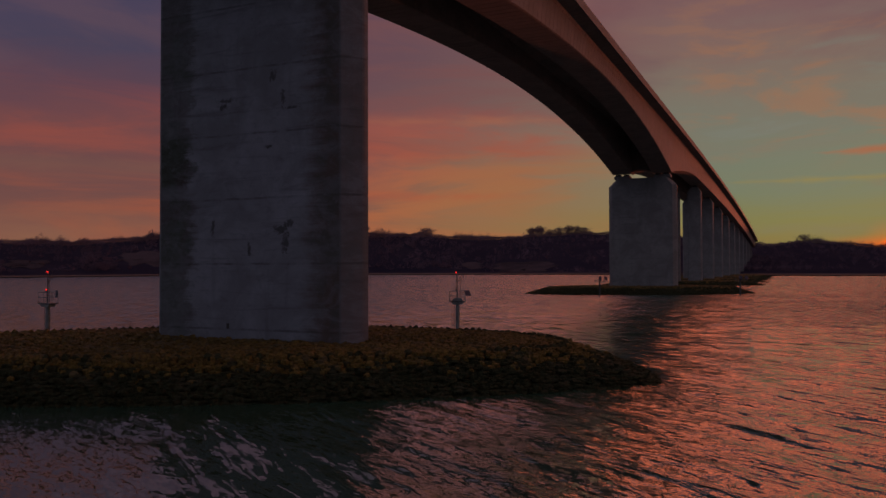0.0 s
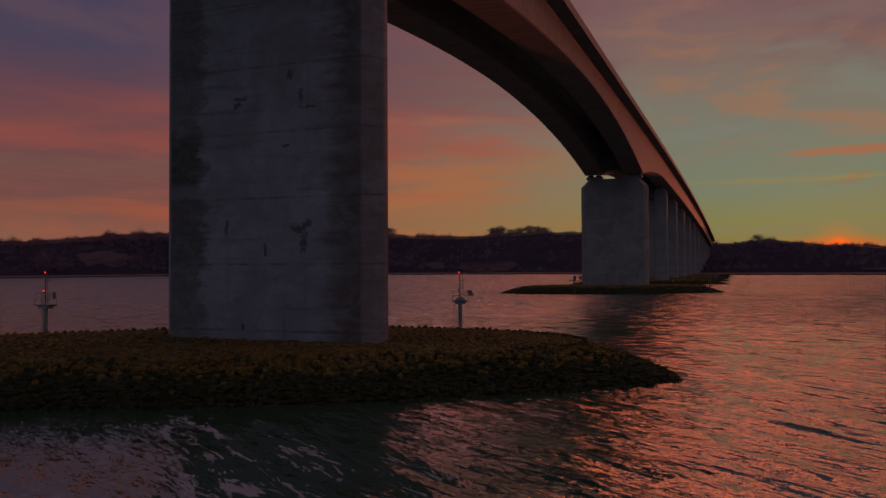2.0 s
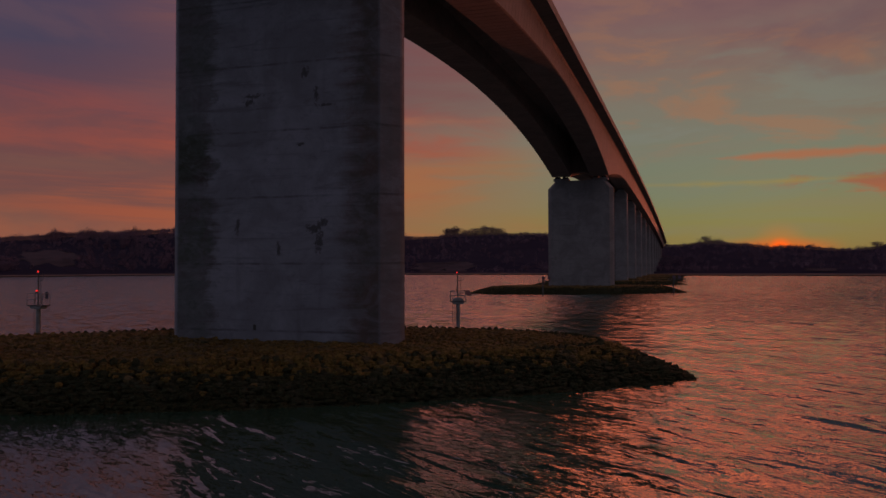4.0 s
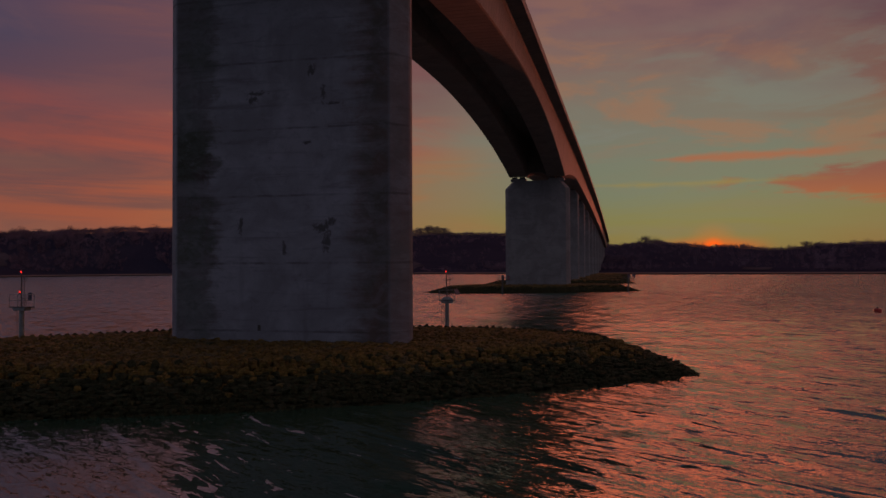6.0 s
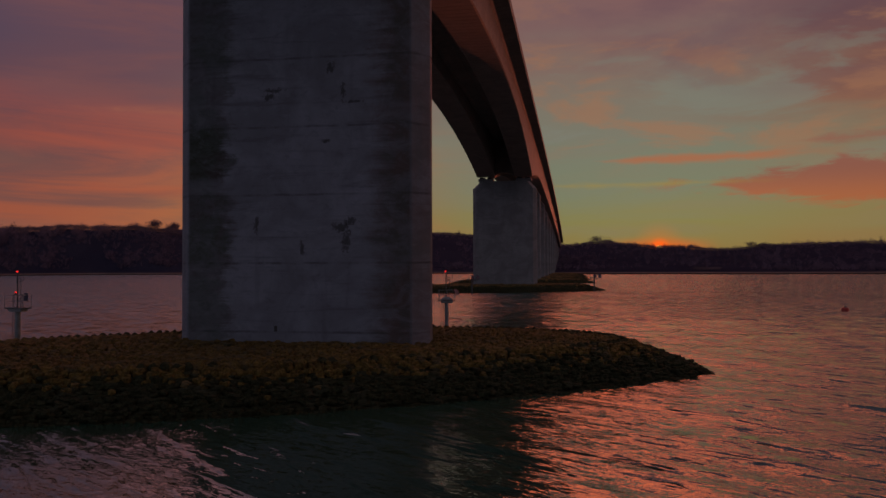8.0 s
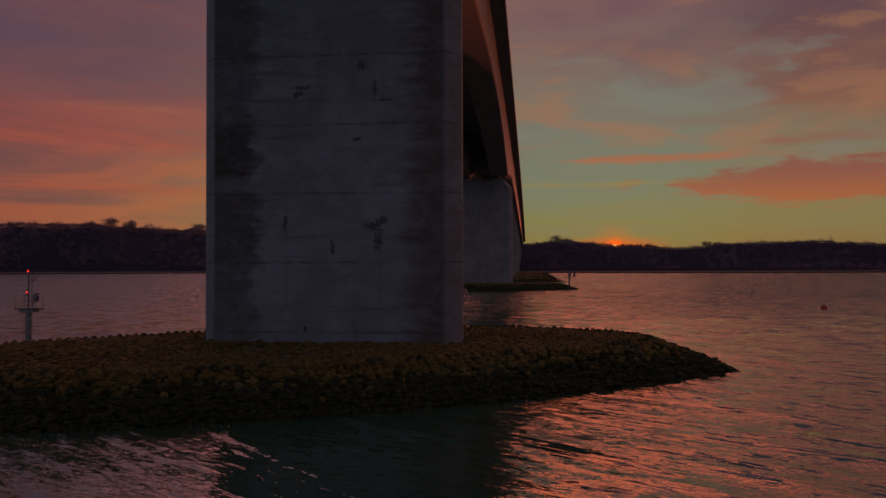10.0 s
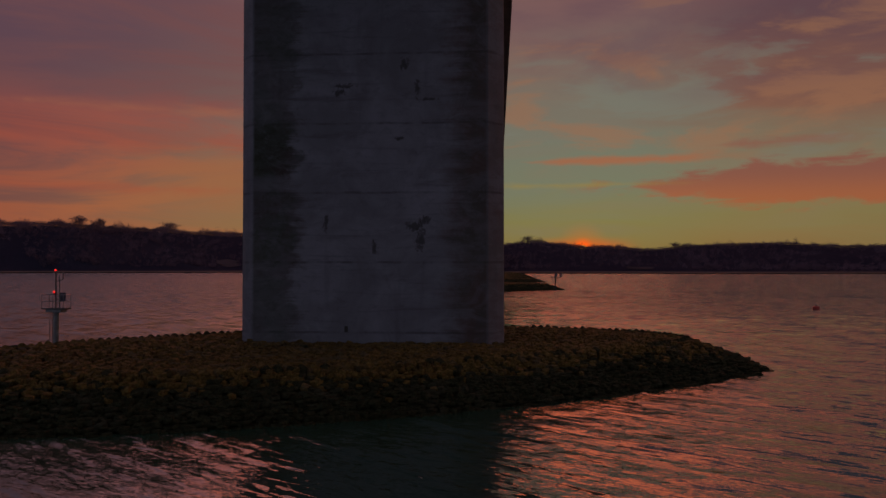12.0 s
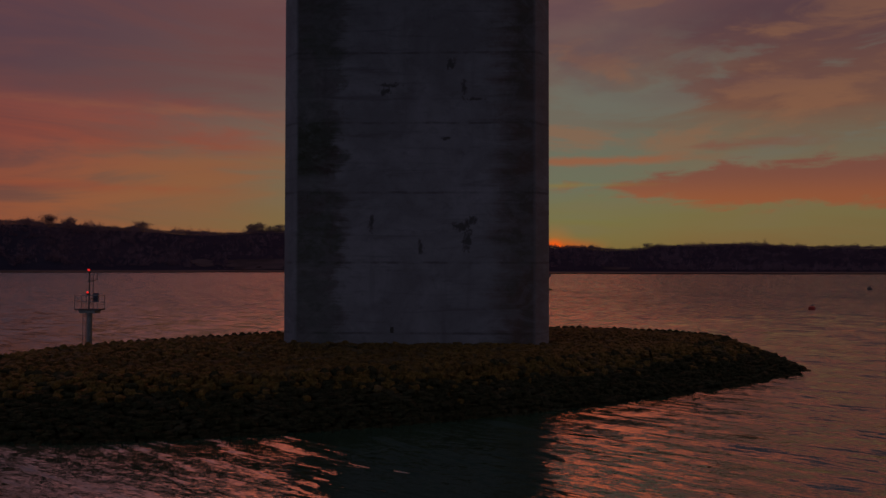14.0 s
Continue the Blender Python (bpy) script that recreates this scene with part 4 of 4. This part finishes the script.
# ---- beacons, buoys ----
def make_beacon(x, y, foot, deck, turn, panel_tilt, label, lit_low=True, panel_at=(1.3, 0.0, 40), half=1.06, housing=False):
    """A steel pile with a railed platform, a lattice mast with lamps, and a panel."""
    beacon = thing("beacon", (x, y, 0), label, "navigation beacon", "beacons by the islands")
    beacon.rotation_euler = (0, 0, radians(turn))
    part("support_column", rod(bmesh.new(), (0, 0, foot), (0, 0, deck - 0.32), 0.22, 0.22, 16), STEEL, beacon, smooth=False)
    part("platform_beam", box(bmesh.new(), (-half * 0.7, -0.35, deck - 0.36), (half * 0.7, 0.35, deck - 0.12), 0.02), STEEL, beacon)
    part("platform", box(bmesh.new(), (-half - 0.04, -0.45, deck - 0.12), (half + 0.04, 0.45, deck), 0.015), DARK_STEEL, beacon)
    for px, py in ((-half, -0.42), (0, -0.42), (half, -0.42), (-half, 0.42), (0, 0.42), (half, 0.42)):
        part("rail_post", rod(bmesh.new(), (px, py, deck), (px, py, deck + 1.08), 0.025, sides=6), STEEL, beacon)
    for h in (0.55, 1.08):
        for a, b in (((-half, -0.42), (half, -0.42)), ((-half, 0.42), (half, 0.42)), ((-half, -0.42), (-half, 0.42)), ((half, -0.42), (half, 0.42))):
            part("rail", rod(bmesh.new(), (*a, deck + h), (*b, deck + h), 0.022, sides=6), STEEL, beacon)
    if housing:
        cabinet = bmesh.new()
        rings_to_mesh(cabinet, [[(sx * w, sy * w * 0.55, deck + h) for sx, sy in ((-1, -1), (1, -1), (1, 1), (-1, 1))] for h, w in ((0.0, 0.6), (0.12, 0.6), (0.34, 0.34))])
        part("battery_housing", cabinet, STEEL, beacon, "grey tapered housing round the mast's foot")
    mast = part("mast", rod(bmesh.new(), (-0.05, 0, deck), (-0.05, 0, deck + 2.95), 0.06, 0.05, 10), DARK_STEEL, beacon)
    ladder = bmesh.new()
    rod(ladder, (0.32, 0, deck), (0.32, 0, deck + 2.75), 0.025, sides=6)
    for k in range(7):
        rod(ladder, (-0.05, 0, deck + 0.35 + k * 0.36), (0.32, 0, deck + 0.35 + k * 0.36), 0.018, sides=6)
    part("mast_ladder", ladder, DARK_STEEL, mast)
    cage = bmesh.new()
    rod(cage, (-0.42, 0, deck + 2.15), (0.66, 0, deck + 2.35), 0.03, sides=6)
    rod(cage, (0.66, 0, deck + 2.3), (0.66, 0, deck + 2.95), 0.025, sides=6)
    part("mast_bracket", cage, DARK_STEEL, mast)
    for k, h in enumerate((3.05, 1.25)):
        body = part("lantern", rod(bmesh.new(), (-0.12, -0.12 if k else 0, deck + h - 0.14), (-0.12, -0.12 if k else 0, deck + h), 0.09, 0.09, 12), DARK_STEEL, mast)
        lens = bmesh.new()
        bmesh.ops.create_uvsphere(lens, u_segments=12, v_segments=8, radius=0.085, matrix=Matrix.Translation((-0.12, -0.12 if k else 0, deck + h + 0.07)))
        part("lamp_lens", lens, RED_LAMP if k == 0 or lit_low else DARK_STEEL, body, "glowing red signal lens" if k == 0 or lit_low else "", True)
    board = box(bmesh.new(), (-0.34, -0.03, -0.36), (0.34, 0.03, 0.36), 0.01)
    bmesh.ops.transform(board, matrix=pose(panel_at[0], panel_at[1], deck + 0.86, panel_tilt, 0, panel_at[2]), verts=board.verts[:])
    part("panel_arm", rod(bmesh.new(), (0.0, 0.0, deck + 0.8), (panel_at[0], panel_at[1], deck + 0.8), 0.022, sides=6), DARK_STEEL, beacon)
    part("solar_panel", board, PANEL, beacon, "blue-grey glass panel")
    rungs = bmesh.new()
    for px in (-0.34, -0.62):
        rod(rungs, (px, 0, foot + 0.4), (px, 0, deck - 0.3), 0.02, sides=6)
    for k in range(int((deck - foot - 0.8) / 0.3)):
        rod(rungs, (-0.34, 0, foot + 0.5 + k * 0.3), (-0.62, 0, foot + 0.5 + k * 0.3), 0.014, sides=5)
    part("ladder", rungs, DARK_STEEL, beacon)
    return beacon


make_beacon(-26.75, 2.95, -1.0, 4.95, -10, 0, "steel beacon with railed platform and glowing red lamps beside the island", True, (-0.15, 0.95, -15))
make_beacon(7.32, 26.96, -1.0, 4.65, 20, -35, "steel beacon with red lamp and tilted panel standing in the water", False, (1.12, 0.0, 40), 0.86, True)


def make_marker(x, y, turn, label):
    """A plain pile with a cross-arm, a small lantern and two tilted panels."""
    marker = thing("marker_post", (x, y, 0), label, "marker post", "marker posts by the far island")
    marker.rotation_euler = (0, 0, radians(turn))
    part("post", rod(bmesh.new(), (0, 0, -1.0), (0, 0, 4.5), 0.24, 0.2, 12), DARK_STEEL, marker)
    part("cross_arm", box(bmesh.new(), (-1.5, -0.1, 4.1), (1.7, 0.1, 4.28), 0.02), DARK_STEEL, marker)
    part("brace", rod(bmesh.new(), (0, 0, 3.3), (1.1, 0, 4.12), 0.05, sides=6), DARK_STEEL, marker)
    part("lantern", rod(bmesh.new(), (-1.25, 0, 4.28), (-1.25, 0, 4.62), 0.16, 0.13, 10), DARK_STEEL, marker)
    for px in (0.15, 1.7):
        board = box(bmesh.new(), (-0.5, -0.04, -0.6), (0.5, 0.04, 0.6), 0.015)
        bmesh.ops.transform(board, matrix=pose(px, 0.0, 4.95, -25, 20, 30), verts=board.verts[:])
        panel = part("solar_panel", board, PANEL, marker, "dark tilted glass panel")
        part("bracket", rod(bmesh.new(), (px, 0, 4.25), (px, 0, 4.9), 0.05, sides=6), DARK_STEEL, panel)


make_marker(28.1, MAIN - 2.3, 0, "distant dark steel marker post with two tilted panels")
make_marker(-7.3, MAIN - 27, 10, "distant steel marker post standing in front of the island")


def make_buoy(x, y, size, mat, label):
    buoy = thing("mooring_buoy", (x, y, 0), label, "buoy", "buoys on the river")
    drum, rings = bmesh.new(), []
    for z, r in ((-0.35, 0.55), (-0.2, 0.78), (0.1, 0.82), (0.72, 0.8), (0.86, 0.7), (0.92, 0.4)):
        rings.append([(size * r * math.cos(k * math.pi / 10), size * r * math.sin(k * math.pi / 10), size * z) for k in range(20)])
    rings_to_mesh(drum, rings)
    part("float", drum, mat, buoy, smooth=False)
    part("post", rod(bmesh.new(), (0, 0, 0.85 * size), (0, 0, 1.3 * size), 0.2 * size, 0.15 * size, 8), DARK_STEEL, buoy)
    ring = bmesh.new()
    for k in range(10):
        a, b = k * math.pi / 5, (k + 1) * math.pi / 5
        rod(ring, (0.16 * size * math.cos(a), 0, size * (1.36 + 0.16 * math.sin(a))), (0.16 * size * math.cos(b), 0, size * (1.36 + 0.16 * math.sin(b))), 0.035 * size, sides=6)
    part("lifting_ring", ring, DARK_STEEL, buoy)


make_buoy(69.2, 90.0, 0.72, BUOY_RED, "red drum mooring buoy floating on the river")
make_buoy(139.0, 205.0, 1.0, DARK_STEEL, "dark mooring buoy floating far out on the river")

# ---- the drain in the near pier's face: a black block for the hole's shade ----
part("drain_shade", box(bmesh.new(), (-2.0, -0.03, 3.36), (-1.74, 0.1, 3.82), 0.02), RUBBER, near_pier, "dark block for the shade in a drain opening")

# ---- stones, last ----
near_island, singles, stone_matrix, stone_mats = make_island(0.0, "low oval island of armour stones with brown wrack", 0.31, 300, 3)
for k, y in enumerate([MAIN, *[a for a in APPROACH if a < 560]]):
    # the raised wet level turns nearly all these stones dark
    island = make_island(y, "low dark stone island round the foot of a pier", 0.52 if k == 0 else 0.85, 0, 20 + k, wet=2.25)[0]
    island.scale.z = 0.82 if k == 0 else 0.65
for y in BEHIND:
    make_island_core(y, "low dark stone island round the foot of a pier")
stone_meshes = {}
for item in singles:
    key = (item[5], item[6])
    if key not in stone_meshes:
        data = bpy.data.meshes.new("armour_stone")
        data.from_pydata(STONES[item[5]][0].tolist(), [], STONES[item[5]][1].tolist())
        data.materials.append(stone_mats[item[6]])
        stone_meshes[key] = data
    stone = new("armour_stone", stone_meshes[key])
    stone.parent = near_island
    stone.matrix_basis = stone_matrix(item)
